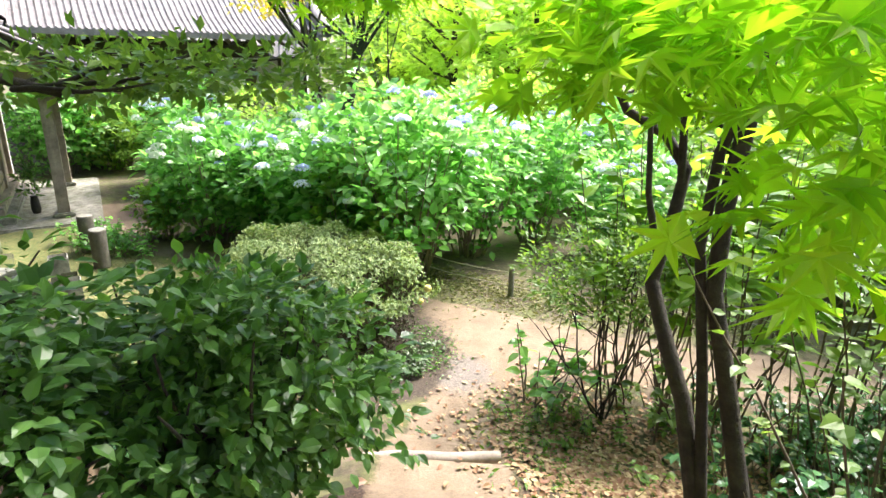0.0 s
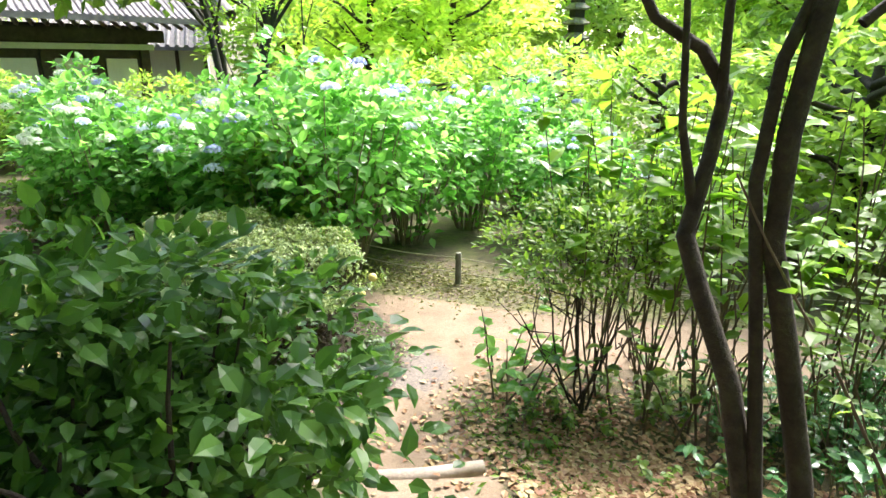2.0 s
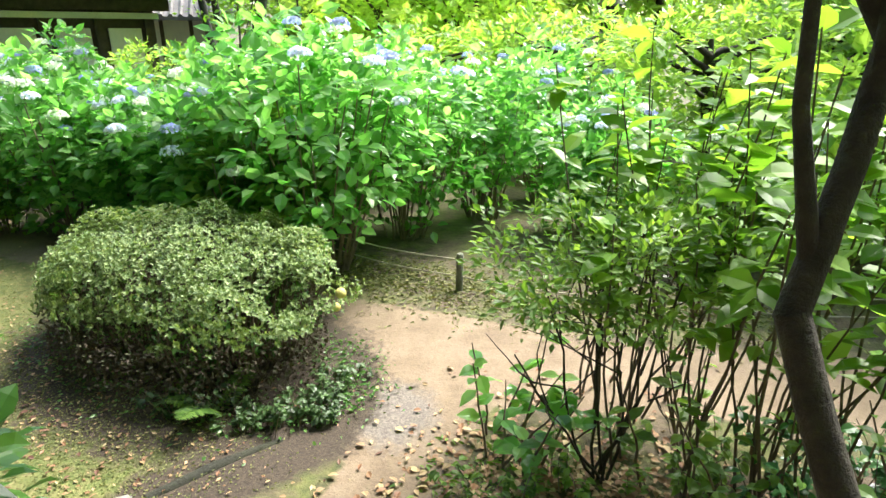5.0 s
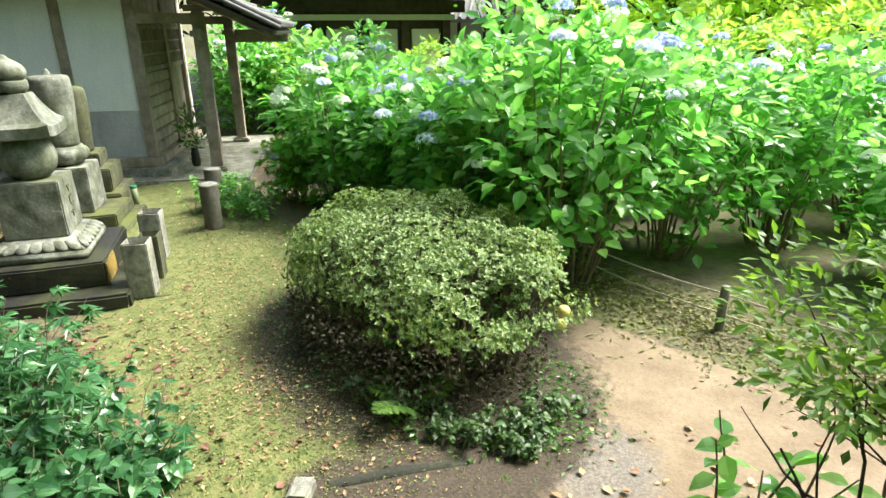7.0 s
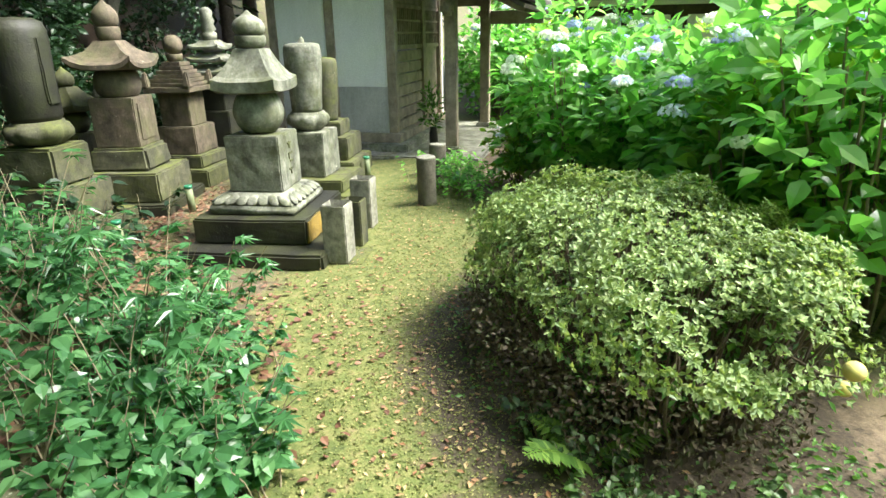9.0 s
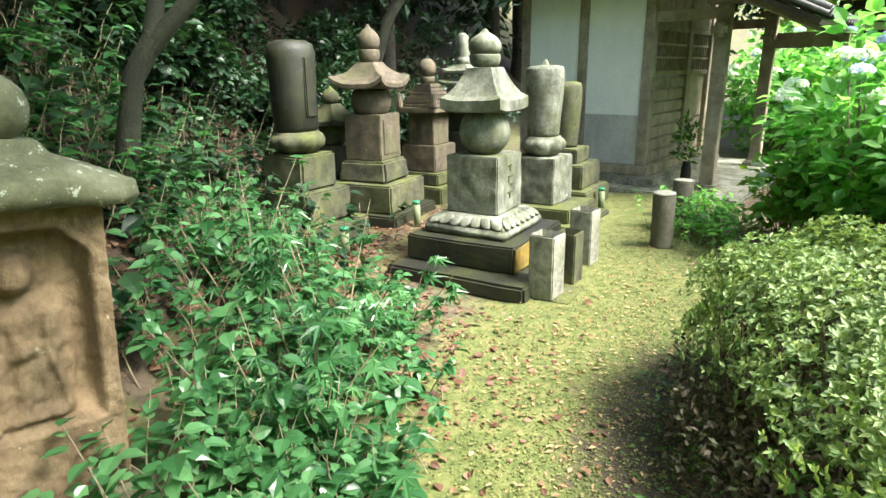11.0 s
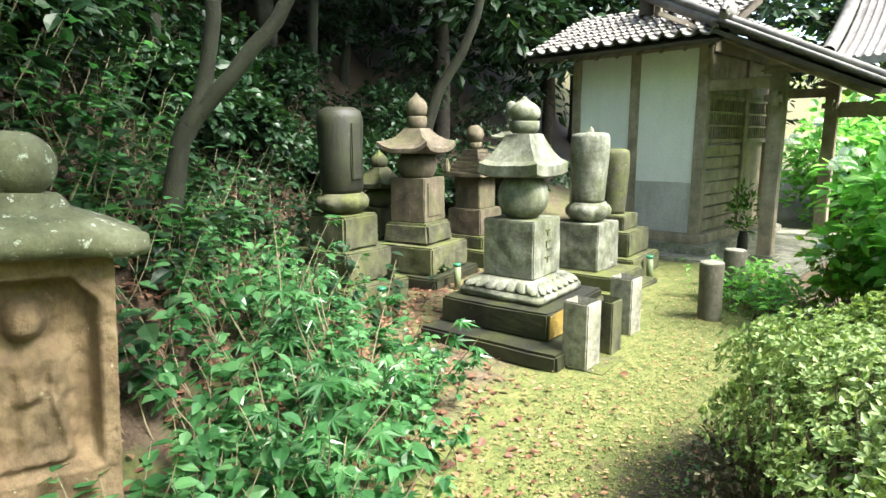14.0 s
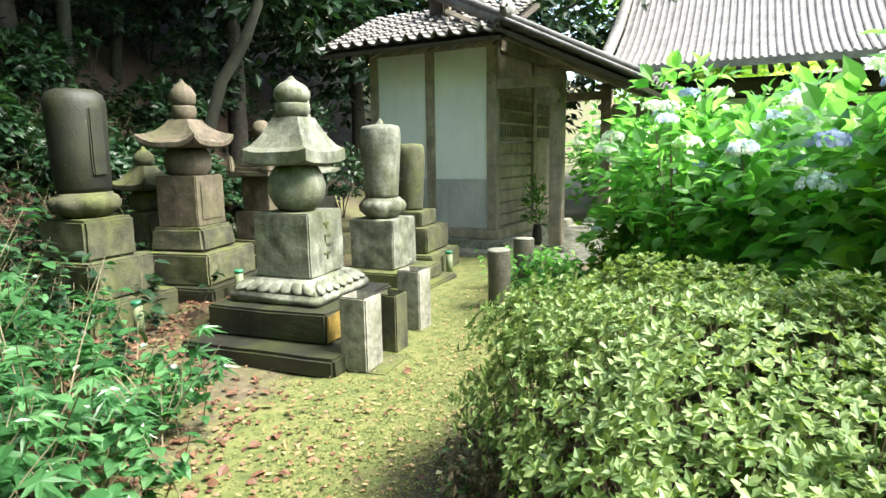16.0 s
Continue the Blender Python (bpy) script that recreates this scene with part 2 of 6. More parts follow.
def box(sx, sy, z0, z1, bevel=0.012, top=1.0, at=(0, 0), wob=0.0, rnd=None):
    """A worked block, from z0 to z1; top: how wide its top is against its foot."""
    bm = bmesh.new()
    bmesh.ops.create_cube(bm, size=1)
    for v in bm.verts:
        k = top if v.co.z > 0 else 1
        v.co = Vector((v.co.x * sx * k + at[0], v.co.y * sy * k + at[1], z1 if v.co.z > 0 else z0))
    if bevel:
        bmesh.ops.bevel(bm, geom=bm.edges[:], offset=bevel, segments=2, affect="EDGES")
    if wob:
        for v in bm.verts:
            v.co += Vector(noise.noise_vector(v.co * 9 + Vector((sx * 31, z0 * 17, 0)))) * wob
    return bm


def lathe(profile, segs=32, at=(0, 0), squash=(1, 1)):
    """A turned body from (radius, height) pairs."""
    bm = bmesh.new()
    rings = []
    for r, z in profile:
        rings.append([bm.verts.new((at[0] + squash[0] * max(r, 1e-4) * math.cos(a), at[1] + squash[1] * max(r, 1e-4) * math.sin(a), z)) for a in [2 * math.pi * i / segs for i in range(segs)]])
    for a, b in zip(rings, rings[1:]):
        for i in range(segs):
            bm.faces.new((a[i], a[(i + 1) % segs], b[(i + 1) % segs], b[i]))
    bm.faces.new(rings[0][::-1])
    bm.faces.new(rings[-1])
    return bm


def tube(paths, segs=7):
    """Tapered limbs: each path a list of (x, y, z, radius). One set of verts and faces."""
    V, F = [], []
    for path in paths:
        pts = [Vector(p[:3]) for p in path]
        base = len(V)
        for i, p in enumerate(pts):
            d = (pts[min(i + 1, len(pts) - 1)] - pts[max(i - 1, 0)]).normalized()
            side = d.cross(Vector((0.31, 0.87, 0.38))).normalized()
            up = d.cross(side)
            for k in range(segs):
                a = 2 * math.pi * k / segs
                V.append(tuple(p + (side * math.cos(a) + up * math.sin(a)) * path[i][3]))
        for i in range(len(pts) - 1):
            for k in range(segs):
                a, b = base + i * segs + k, base + i * segs + (k + 1) % segs
                F.append((a, b, b + segs, a + segs))
    return V, F


def bent(a, b, r0, r1, rng, n=6, sway=0.08):
    """A limb from a to b that wavers on its way."""
    a, b = Vector(a), Vector(b)
    L = (b - a).length
    off = Vector((0, 0, 0))
    out = []
    for i in range(n + 1):
        t = i / n
        if 0 < i < n:
            off += Vector(rng.normal(0, sway * L / n, 3))
        p = a.lerp(b, t) + off * (1 - t * t * 0.7)
        out.append((p.x, p.y, p.z, r0 + (r1 - r0) * t))
    return out


# leaf blades: points along +y, width along x; triangles
OVATE = (np.array([(0, 0, 0), (-0.30, 0.30, 0.07), (0, 0.33, 0), (0.30, 0.30, 0.07), (-0.26, 0.62, 0.05), (0, 0.66, -0.02), (0.26, 0.62, 0.05), (0, 1.0, -0.12)]),
         np.array([(0, 2, 1), (0, 3, 2), (1, 2, 5), (1, 5, 4), (2, 3, 6), (2, 6, 5), (4, 5, 7), (5, 6, 7)]))
LANCE = (np.array([(0, 0, 0), (-0.17, 0.4, 0.05), (0, 0.45, 0), (0.17, 0.4, 0.05), (0, 1, -0.1)]), np.array([(0, 2, 1), (0, 3, 2), (1, 2, 4), (2, 3, 4)]))
SMALL = (np.array([(0, 0, 0), (-0.26, 0.5, 0.08), (0.26, 0.5, 0.08), (0, 1, 0)]), np.array([(0, 3, 1), (0, 2, 3)]))


def star_leaf():
    pts, lobes = [(0, 0.3, 0)], 7
    for i in range(lobes):
        a = radians(-125 + 250 * i / (lobes - 1))
        ln = 0.72 - 0.3 * abs(i - 3) / 3
        pts.append((math.sin(a) * ln, 0.3 + math.cos(a) * ln, -0.1))
        if i < lobes - 1:
            b = a + radians(250 / (lobes - 1) / 2)
            pts.append((math.sin(b) * 0.2, 0.3 + math.cos(b) * 0.2, 0.02))
    n = len(pts)
    return np.array(pts), np.array([(0, i + 1, i) for i in range(1, n - 1)] + [(0, 1, n - 1)])


STAR = star_leaf()
PETALS = (np.array([(-0.5, 0, 0), (0, -0.5, 0), (0.5, 0, 0), (0, 0.5, 0.0), (0, 0, 0.12)]), np.array([(0, 1, 4), (1, 2, 4), (2, 3, 4), (3, 0, 4)]))


def blades(template, pos, tip, normal, size, rng, jit=0.35):
    """Many blades as one set of verts and triangles. tip: the way each points; normal: the way its face looks."""
    tv, tf = template
    n = len(pos)
    y = tip + rng.normal(0, jit, (n, 3))
    y /= np.linalg.norm(y, axis=1)[:, None] + 1e-9
    z = normal + rng.normal(0, jit, (n, 3))
    z -= y * (z * y).sum(1)[:, None]
    z /= np.linalg.norm(z, axis=1)[:, None] + 1e-9
    x = np.cross(y, z)
    s = size[:, None, None] * np.ones((1, len(tv), 1))
    V = pos[:, None] + s * (tv[None, :, 0:1] * x[:, None] + tv[None, :, 1:2] * y[:, None] + tv[None, :, 2:3] * z[:, None])
    F = tf[None] + (np.arange(n) * len(tv))[:, None, None]
    return V.reshape(-1, 3), F.reshape(-1, 3)


def joined(*sets):
    V, F, o = [], [], 0
    for v, f in sets:
        V.append(np.asarray(v))
        F.append(np.asarray(f) + o)
        o += len(v)
    return np.concatenate(V), np.concatenate(F)


def lumps(rng, centre, radii, count, spread):
    """Clump centres within an uneven body."""
    d = rng.normal(0, 1, (count, 3))
    d /= np.linalg.norm(d, axis=1)[:, None]
    return np.asarray(centre) + d * np.asarray(radii) * (rng.random((count, 1)) ** 0.45) * spread


def crown(rng, centre, radii, clumps, per, leaf, size, clump_r, template=OVATE, droop=0.25, floor=None):
    """Foliage: leaves grouped in clumps, more of them towards the outside, gaps between."""
    C = lumps(rng, centre, radii, clumps, 1.0)
    ctr = np.repeat(C, per, axis=0)
    d = rng.normal(0, 1, ctr.shape)
    d /= np.linalg.norm(d, axis=1)[:, None]
    d[:, 2] = np.abs(d[:, 2]) * 0.9 - 0.25
    pos = ctr + d * clump_r * (0.35 + 0.65 * rng.random((len(ctr), 1)))
    out = (pos - np.asarray(centre)) / np.asarray(radii)
    out /= np.linalg.norm(out, axis=1)[:, None] + 1e-9
    tip = d * 0.9 + out * 0.4
    tip[:, 2] -= droop
    nor = out * 0.6 + d * 0.3
    nor[:, 2] += 0.9
    keep = np.ones(len(pos), bool) if floor is None else pos[:, 2] > floor
    sz = size * (0.65 + 0.7 * rng.random(len(pos)))
    return blades(template, pos[keep], tip[keep], nor[keep], sz[keep], rng)


# ---- ground ----
UX, UY = math.cos(radians(42)), math.sin(radians(42))
VX, VY = -UY, UX


def soft_max(a, b, k=0.25):
    h = np.clip(0.5 + 0.5 * (a - b) / k, 0, 1)
    return b + (a - b) * h + k * h * (1 - h)


def path_dist(x, y, line):
    best = np.full(np.shape(x), 1e9)
    for (x0, y0, w0), (x1, y1, w1) in zip(line, line[1:]):
        dx, dy = x1 - x0, y1 - y0
        t = np.clip(((x - x0) * dx + (y - y0) * dy) / (dx * dx + dy * dy), 0, 1)
        best = np.minimum(best, np.hypot(x - x0 - t * dx, y - y0 - t * dy) - (w0 + (w1 - w0) * t))
    return best


MAIN = [(14, 3.6, 0.5), (6, 5.3, 0.5), (3.2, 5.75, 0.38), (1.9, 5.92, 0.40), (0.75, 6.2, 0.55), (0.05, 6.6, 0.38), (-1.2, 7.3, 0.22), (-3.0, 8.0, 0.22), (-4.4, 8.9, 0.4), (-5.0, 9.6, 0.7)]
STEPS = [(0.75, 6.0, 0.45), (0.58, 5.1, 0.34), (0.5, 4.4, 0.42), (0.7, 1.0, 0.45), (0.7, -6, 0.5)]


def height(x, y):
    x, y = np.asarray(x, float), np.asarray(y, float)
    s, w = x * UX + y * UY, x * VX + y * VY
    s0 = np.interp(w, [-6, 0, 3.4, 4.6, 6.0, 8, 12, 20], [2.2, 1.95, 1.9, 1.1, -0.5, -1.6, -2.4, -4])
    bank = np.clip(s0 - s, -3, 9) * 1.0
    bank = soft_max(bank, np.zeros_like(bank), 0.5) - 0.0
    bank = np.where(s0 - s > -0.6, bank, 0)
    rise = 4.62 - y
    stair = np.clip(rise, 0, 14) * 0.36
    on = np.clip(1 - np.maximum(path_dist(x, y, STEPS), 0) / 0.25, 0, 1)
    n = np.clip(rise, -1, 14) / 0.42
    tread = np.clip((np.floor(n) + np.clip((n - np.floor(n)) * 6, 0, 1)) * 0.42 * 0.36, 0, 9)
    stair = stair * (1 - on) + tread * on
    h = soft_max(bank, stair, 0.2)
    fall = -0.10 * np.clip(y - 8.4 - 0.6 * np.clip(-x - 1.5, 0, 3), 0, 14) * np.clip((x + 6) / 3, 0, 1)
    far = np.hypot(x + 2, y - 6)
    h = h + fall + 0.06 * np.clip(far - 30, 0, 60)
    bumps = 0.03 * np.sin(x * 1.7 + 1) * np.sin(y * 1.9) + 0.012 * np.sin(x * 5.3 + y * 2.1) * np.sin(y * 4.7 - x)
    return h + bumps * np.clip(np.minimum(path_dist(x, y, MAIN), path_dist(x, y, STEPS)) + 0.3, 0, 1)


def hz(x, y):
    return float(height(np.array([x]), np.array([y]))[0])


def axis(lo, hi, step, far):
    mid = np.arange(lo, hi + step / 2, step)
    grow = np.cumsum(step * 1.25 ** np.arange(1, 40))
    grow = grow[grow < far]
    return np.concatenate([(lo - grow)[::-1], mid, hi + grow])


def build_ground():
    xs, ys = axis(-8, 5, 0.07, 400), axis(0, 10.5, 0.07, 400)
    X, Y = np.meshgrid(xs, ys)
    Z = height(X, Y)
    V = np.stack([X, Y, Z], -1).reshape(-1, 3)
    nx, ny = len(xs), len(ys)
    i = (np.arange(ny - 1)[:, None] * nx + np.arange(nx - 1)[None]).ravel()
    F = np.stack([i, i + 1, i + 1 + nx, i + nx], 1)
    m, nt, p = fresh("garden_ground")
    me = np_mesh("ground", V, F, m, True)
    d = np.minimum(path_dist(V[:, 0], V[:, 1], MAIN), path_dist(V[:, 0], V[:, 1], STEPS) + 0.06)
    sand = np.clip(0.5 - d / 0.22, 0, 1)
    litter = np.clip((V[:, 2] - 0.22) / 0.35, 0, 1) * (V[:, 0] < 0.3) * (np.hypot(V[:, 0] + 2, V[:, 1] - 4) < 18) + 0.45 * np.clip((4.9 - V[:, 1]) / 0.6, 0, 1) * (V[:, 0] > 0.3)
    moss = np.clip(1.25 - np.abs(path_dist(V[:, 0], V[:, 1], [(-0.9, 5.2, 0.3), (-1.5, 5.5, 0.35), (-3.1, 6.9, 0.45), (-4.8, 8.2, 0.6)])) * 1.6, 0, 1)
    gravel = np.clip(1.2 - np.hypot((V[:, 0] - 0.52) / 0.30, (V[:, 1] - 5.55) / 0.34), 0, 1)
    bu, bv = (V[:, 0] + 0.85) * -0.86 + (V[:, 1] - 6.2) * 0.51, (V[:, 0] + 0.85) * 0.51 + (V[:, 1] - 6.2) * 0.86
    # First ellipse paints the azalea's shade on the ground; the second is damp soil.
    damp_and_shade = np.maximum(np.clip(1.5 - np.hypot(bu / 1.2, bv / 0.9), 0, 1), np.clip(1.4 - np.hypot((V[:, 0] + 0.12) / 0.5, (V[:, 1] - 5.32) / 0.28), 0, 0.55))
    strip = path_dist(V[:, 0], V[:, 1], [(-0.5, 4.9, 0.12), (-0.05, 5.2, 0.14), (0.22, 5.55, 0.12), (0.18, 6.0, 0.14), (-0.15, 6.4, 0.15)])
    damp_and_shade = np.maximum(damp_and_shade, np.clip(0.85 - strip / 0.22, 0, 0.8))
    for nm, val in (("damp_and_shade", damp_and_shade), ("gravel", gravel), ("sand", sand), ("litter", np.clip(litter, 0, 1)), ("moss", moss)):
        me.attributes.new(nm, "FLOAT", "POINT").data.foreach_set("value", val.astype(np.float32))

    def attr(nm):
        n = nt.nodes.new("ShaderNodeAttribute")
        n.attribute_name = nm
        return n.outputs["Fac"]

    def edge(a, tex, lo, hi):
        n = nt.nodes.new("ShaderNodeMath")
        n.operation = "MULTIPLY_ADD"
        nt.links.new(tex, n.inputs[0])
        n.inputs[1].default_value = 0.9
        nt.links.new(a, n.inputs[2])
        return ramp(nt, n.outputs[0], [(lo, (0, 0, 0)), (hi, (1, 1, 1))])

    big, mid, fine = noise_tex(nt, 3.1, 6, 0.65), noise_tex(nt, 13, 6, 0.7), noise_tex(nt, 70, 5, 0.7)
    soil = ramp(nt, mid, [(0.3, (0.04, 0.03, 0.019)), (0.5, (0.095, 0.072, 0.045)), (0.72, (0.17, 0.13, 0.085))])
    grass = ramp(nt, mid, [(0.3, (0.045, 0.055, 0.015)), (0.5, (0.095, 0.105, 0.03)), (0.72, (0.16, 0.155, 0.055))])
    mossc = ramp(nt, mid, [(0.28, (0.042, 0.058, 0.014)), (0.44, (0.095, 0.118, 0.028)), (0.58, (0.155, 0.158, 0.05)), (0.74, (0.20, 0.142, 0.08))])
    sandc = ramp(nt, big, [(0.25, (0.125, 0.09, 0.056)), (0.5, (0.19, 0.14, 0.09)), (0.75, (0.25, 0.193, 0.135))])
    lit = ramp(nt, fine, [(0.3, (0.016, 0.010, 0.006)), (0.5, (0.045, 0.026, 0.015)), (0.7, (0.10, 0.062, 0.036))])
    col = mixed(nt, ramp(nt, big, [(0.4, (0, 0, 0)), (0.6, (1, 1, 1))]), soil, grass)
    col = mixed(nt, edge(attr("moss"), mid, 0.7, 1.0), col, mossc)
    col = mixed(nt, edge(attr("litter"), mid, 0.75, 1.05), col, lit)
    col = mixed(nt, edge(attr("sand"), mid, 0.8, 1.0), col, sandc)
    grav = ramp(nt, fine, [(0.3, (0.10, 0.085, 0.07)), (0.7, (0.20, 0.172, 0.145))])
    col = mixed(nt, edge(attr("gravel"), mid, 0.6, 1.9), col, grav)
    # One dark brown for the damp soil and the painted bush shade.
    col = mixed(nt, edge(attr("damp_and_shade"), mid, 0.75, 1.2), col, ramp(nt, fine, [(0.3, (0.02, 0.014, 0.009)), (0.7, (0.075, 0.055, 0.035))]))
    col = mixed(nt, 0.45, col, ramp(nt, fine, [(0.3, (0.35, 0.35, 0.35)), (0.65, (1, 1, 1))]), "MULTIPLY")
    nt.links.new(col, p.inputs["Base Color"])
    p.inputs["Roughness"].default_value = 0.95
    nt.links.new(bumped(nt, mixed(nt, 0.5, mid, fine), 0.6, 0.02), p.inputs["Normal"])
    return tagged(new("ground", me), "mossy garden ground with sandy path and leaf litter", "ground", "", "structure")


build_ground()
# ---- graves ----
def at_grave(x, y, turn=42, lean=0.0, z=None):
    return pose(x, y, hz(x, y) - 0.02 if z is None else z, lean, 0, turn)


def carved_roof(w, z0, z1, top, flare, eave):
    """A stone roof block: square, hollow slopes, corners turned up; eave: thickness of its rim."""
    bm = bmesh.new()
    n, rings = 8, []
    prof = [(0.86, z0 - 0.0, 0.3), (1.0, z0 + 0.012, 1.0), (1.0, z0 + eave, 1.0)] + [(1 + (top / w - 1) * t ** 0.62, z0 + eave + (z1 - z0 - eave) * t, (1 - t) ** 2) for t in (0.12, 0.3, 0.5, 0.72, 0.9, 1.0)]
    for k, z, up in prof:
        ring = []
        for sdx in range(4):
            a = sdx * math.pi / 2
            for i in range(n):
                u = -1 + 2 * i / n
                px, py = w / 2 * k, w / 2 * k * u
                lift = flare * up * abs(u) ** 4
                ring.append(bm.verts.new((px * math.cos(a) - py * math.sin(a), px * math.sin(a) + py * math.cos(a), z + lift)))
        rings.append(ring)
    for a, b in zip(rings, rings[1:]):
        for i in range(4 * n):
            bm.faces.new((a[i], a[(i + 1) % (4 * n)], b[(i + 1) % (4 * n)], b[i]))
    bm.faces.new(rings[0][::-1])
    bm.faces.new(rings[-1])
    return bm


def ball(r, z0, z1, cut=0.75, segs=32):
    """A stone ball with flat top and bottom between z0 and z1."""
    m, hh = (z0 + z1) / 2, (z1 - z0) / 2
    return lathe([(r * math.cos(math.asin(cut * t)), m + hh * t) for t in [i / 9 - 1 for i in range(19)]], segs)


def finial(r, z0, z1):
    """A jewel: round body drawn to a point."""
    h = z1 - z0
    return lathe([(r * k, z0 + h * t) for k, t in ((0.75, 0), (0.93, 0.12), (1.0, 0.28), (0.97, 0.45), (0.82, 0.6), (0.55, 0.74), (0.28, 0.84), (0.16, 0.92), (0.1, 0.97), (0.02, 1.0))], 24)


def bowl(r, z0, z1):
    h = z1 - z0
    return lathe([(r * k, z0 + h * t) for k, t in ((0.72, 0), (0.9, 0.2), (0.99, 0.5), (1.0, 0.9), (0.96, 1.0))], 24)


def lotus_slab(w, z0, z1, top):
    """A base whose sloping upper half is carved into rows of petals."""
    bm = box(w, w, z0, z0 + (z1 - z0) * 0.45, 0.012)
    bm2 = box(w * 0.985, w * 0.985, z0 + (z1 - z0) * 0.45, z1, 0.01, top / w)
    me = bpy.data.meshes.new("t")
    bm2.to_mesh(me)
    bm.from_mesh(me)
    bpy.data.meshes.remove(me)
    bm2.free()
    zc0, zc1 = z0 + (z1 - z0) * 0.45, z1
    n = 7
    for sd in range(4):
        a = sd * math.pi / 2
        for i in range(n):
            u = (i + 0.5) / n * 2 - 1
            tmp = bmesh.ops.create_uvsphere(bm, u_segments=8, v_segments=6, radius=1)
            for v in tmp["verts"]:
                c = v.co.copy()
                t = (c.x + 1) / 2
                half = (w / 2) * (1 - t) + top / 2 * t
                px = half + 0.004 + c.z * 0.010
                py = u * half * 0.95 + c.y * (w / n * 0.50)
                pz = zc0 + (zc1 - zc0) * (0.08 + 0.84 * t) + c.z * 0.012
                v.co = Vector((px * math.cos(a) - py * math.sin(a), px * math.sin(a) + py * math.cos(a), pz))
    return bm


def weathered(bm, shift):
    """Long faces get inner points, then every point wanders a little: worn, uneven edges."""
    long = [e for e in bm.edges if e.calc_length() > 0.13]
    if long and len(bm.faces) < 200:
        bmesh.ops.subdivide_edges(bm, edges=long, cuts=5, use_grid_fill=True)
    for v in bm.verts:
        v.co += Vector(noise.noise_vector(v.co * 6 + shift)) * 0.006 + Vector(noise.noise_vector(v.co * 21 + shift)) * 0.003


def stacked(name, m, pieces, label, group="graves in the row"):
    root = thing(name, m, label, "grave", group)
    for k, (nm, bm, mat, lab, sm) in enumerate(pieces):
        weathered(bm, m.translation * 3 + Vector((k * 5.1, 0, 0)))
        part(nm, bm, mat, root, lab, sm)
    return root


STUPA = stacked("five_ring_stupa", at_grave(-3.85, 5.885, 43), [
    ("base_slab", box(1.10, 1.32, 0.0, 0.122, 0.018, at=(0.08, 0.0), wob=0.004), STONE_DARK, "dark wet base slab, mossy at the rim", False),
    ("kerb_slab", box(0.26, 1.36, -0.06, 0.03, 0.015, at=(0.765, 0.12), wob=0.004), STONE_MOSSY, "low mossy slab under the flower holders", False),
    ("step_slab", box(0.884, 0.91, 0.124, 0.315, 0.014, at=(0.02, 0), wob=0.003), STONE_DARK, "black wet stone step", False),
    ("yellow_face", box(0.012, 0.30, 0.135, 0.300, 0.004, at=(0.464, -0.295)), YELLOW, "yellow lichen-covered stone facing", False),
    ("lotus_base", lotus_slab(0.68, 0.317, 0.462, 0.50), STONE, "carved lotus-petal base", True),
    ("cube", box(0.42, 0.42, 0.464, 0.887, 0.009), STONE, "grey cube with engraved front", False),
    ("sphere", ball(0.187, 0.889, 1.205, 0.80), STONE, "round ball stone, damp and dark", True),
    ("roof_stone", carved_roof(0.48, 1.19, 1.50, 0.20, 0.022, 0.085), STONE, "hollow-sloped roof stone", False),
    ("bowl", bowl(0.112, 1.50, 1.59), STONE, "", True),
    ("jewel", finial(0.118, 1.592, 1.765), STONE, "pointed jewel finial", True),
], "grey five-ring stone stupa on black wet steps")

ins = bmesh.new()
for yy, zz, ln, ht in ((0.0, 0.80, 0.07, 0.012), (0.0, 0.765, 0.012, 0.05), (0.01, 0.72, 0.08, 0.012), (-0.02, 0.68, 0.012, 0.05), (0.02, 0.66, 0.06, 0.012), (0.0, 0.60, 0.075, 0.012), (0.0, 0.565, 0.012, 0.05)):
    b = box(0.006, ln, zz, zz + ht, 0, at=(0.2145, yy))
    tmp = bpy.data.meshes.new("t")
    b.to_mesh(tmp)
    b.free()
    ins.from_mesh(tmp)
    bpy.data.meshes.remove(tmp)
tagged(part("inscription", ins, STONE_MOSSY, STUPA, "worn dark engraved strokes"), kind="stuff")

stacked("flared_roof_stupa", at_grave(-5.58, 5.33, 50), [
    ("base_slab", box(0.94, 0.90, -0.06, 0.14, 0.018, wob=0.005), STONE_DARK, "dark wet base slab", False),
    ("step_slab", box(0.76, 0.72, 0.142, 0.41, 0.016, wob=0.005), STONE_MOSSY, "moss-streaked step", False),
    ("upper_base", box(0.54, 0.52, 0.412, 0.62, 0.025, 0.93, wob=0.012), STONE_MOSSY, "crumbling mossy base", False),
    ("block", box(0.40, 0.40, 0.622, 1.06, 0.009), STONE_BROWN, "brown block with a framed panel", False),
    ("panel", box(0.012, 0.28, 0.68, 1.01, 0.004, at=(0.202, 0)), STONE_BROWN, "engraved panel", False),
    ("squat_ball", ball(0.195, 1.062, 1.295, 0.62), STONE_BROWN, "squat round stone", True),
    ("roof_stone", carved_roof(0.57, 1.295, 1.54, 0.19, 0.07, 0.05), STONE_BROWN, "roof stone with turned-up corners", False),
    ("bowl", bowl(0.10, 1.535, 1.655), STONE_BROWN, "", True),
    ("jewel", finial(0.108, 1.655, 1.885), STONE_BROWN, "chipped jewel finial", True),
], "brown stone stupa with flared roof and mossy steps")

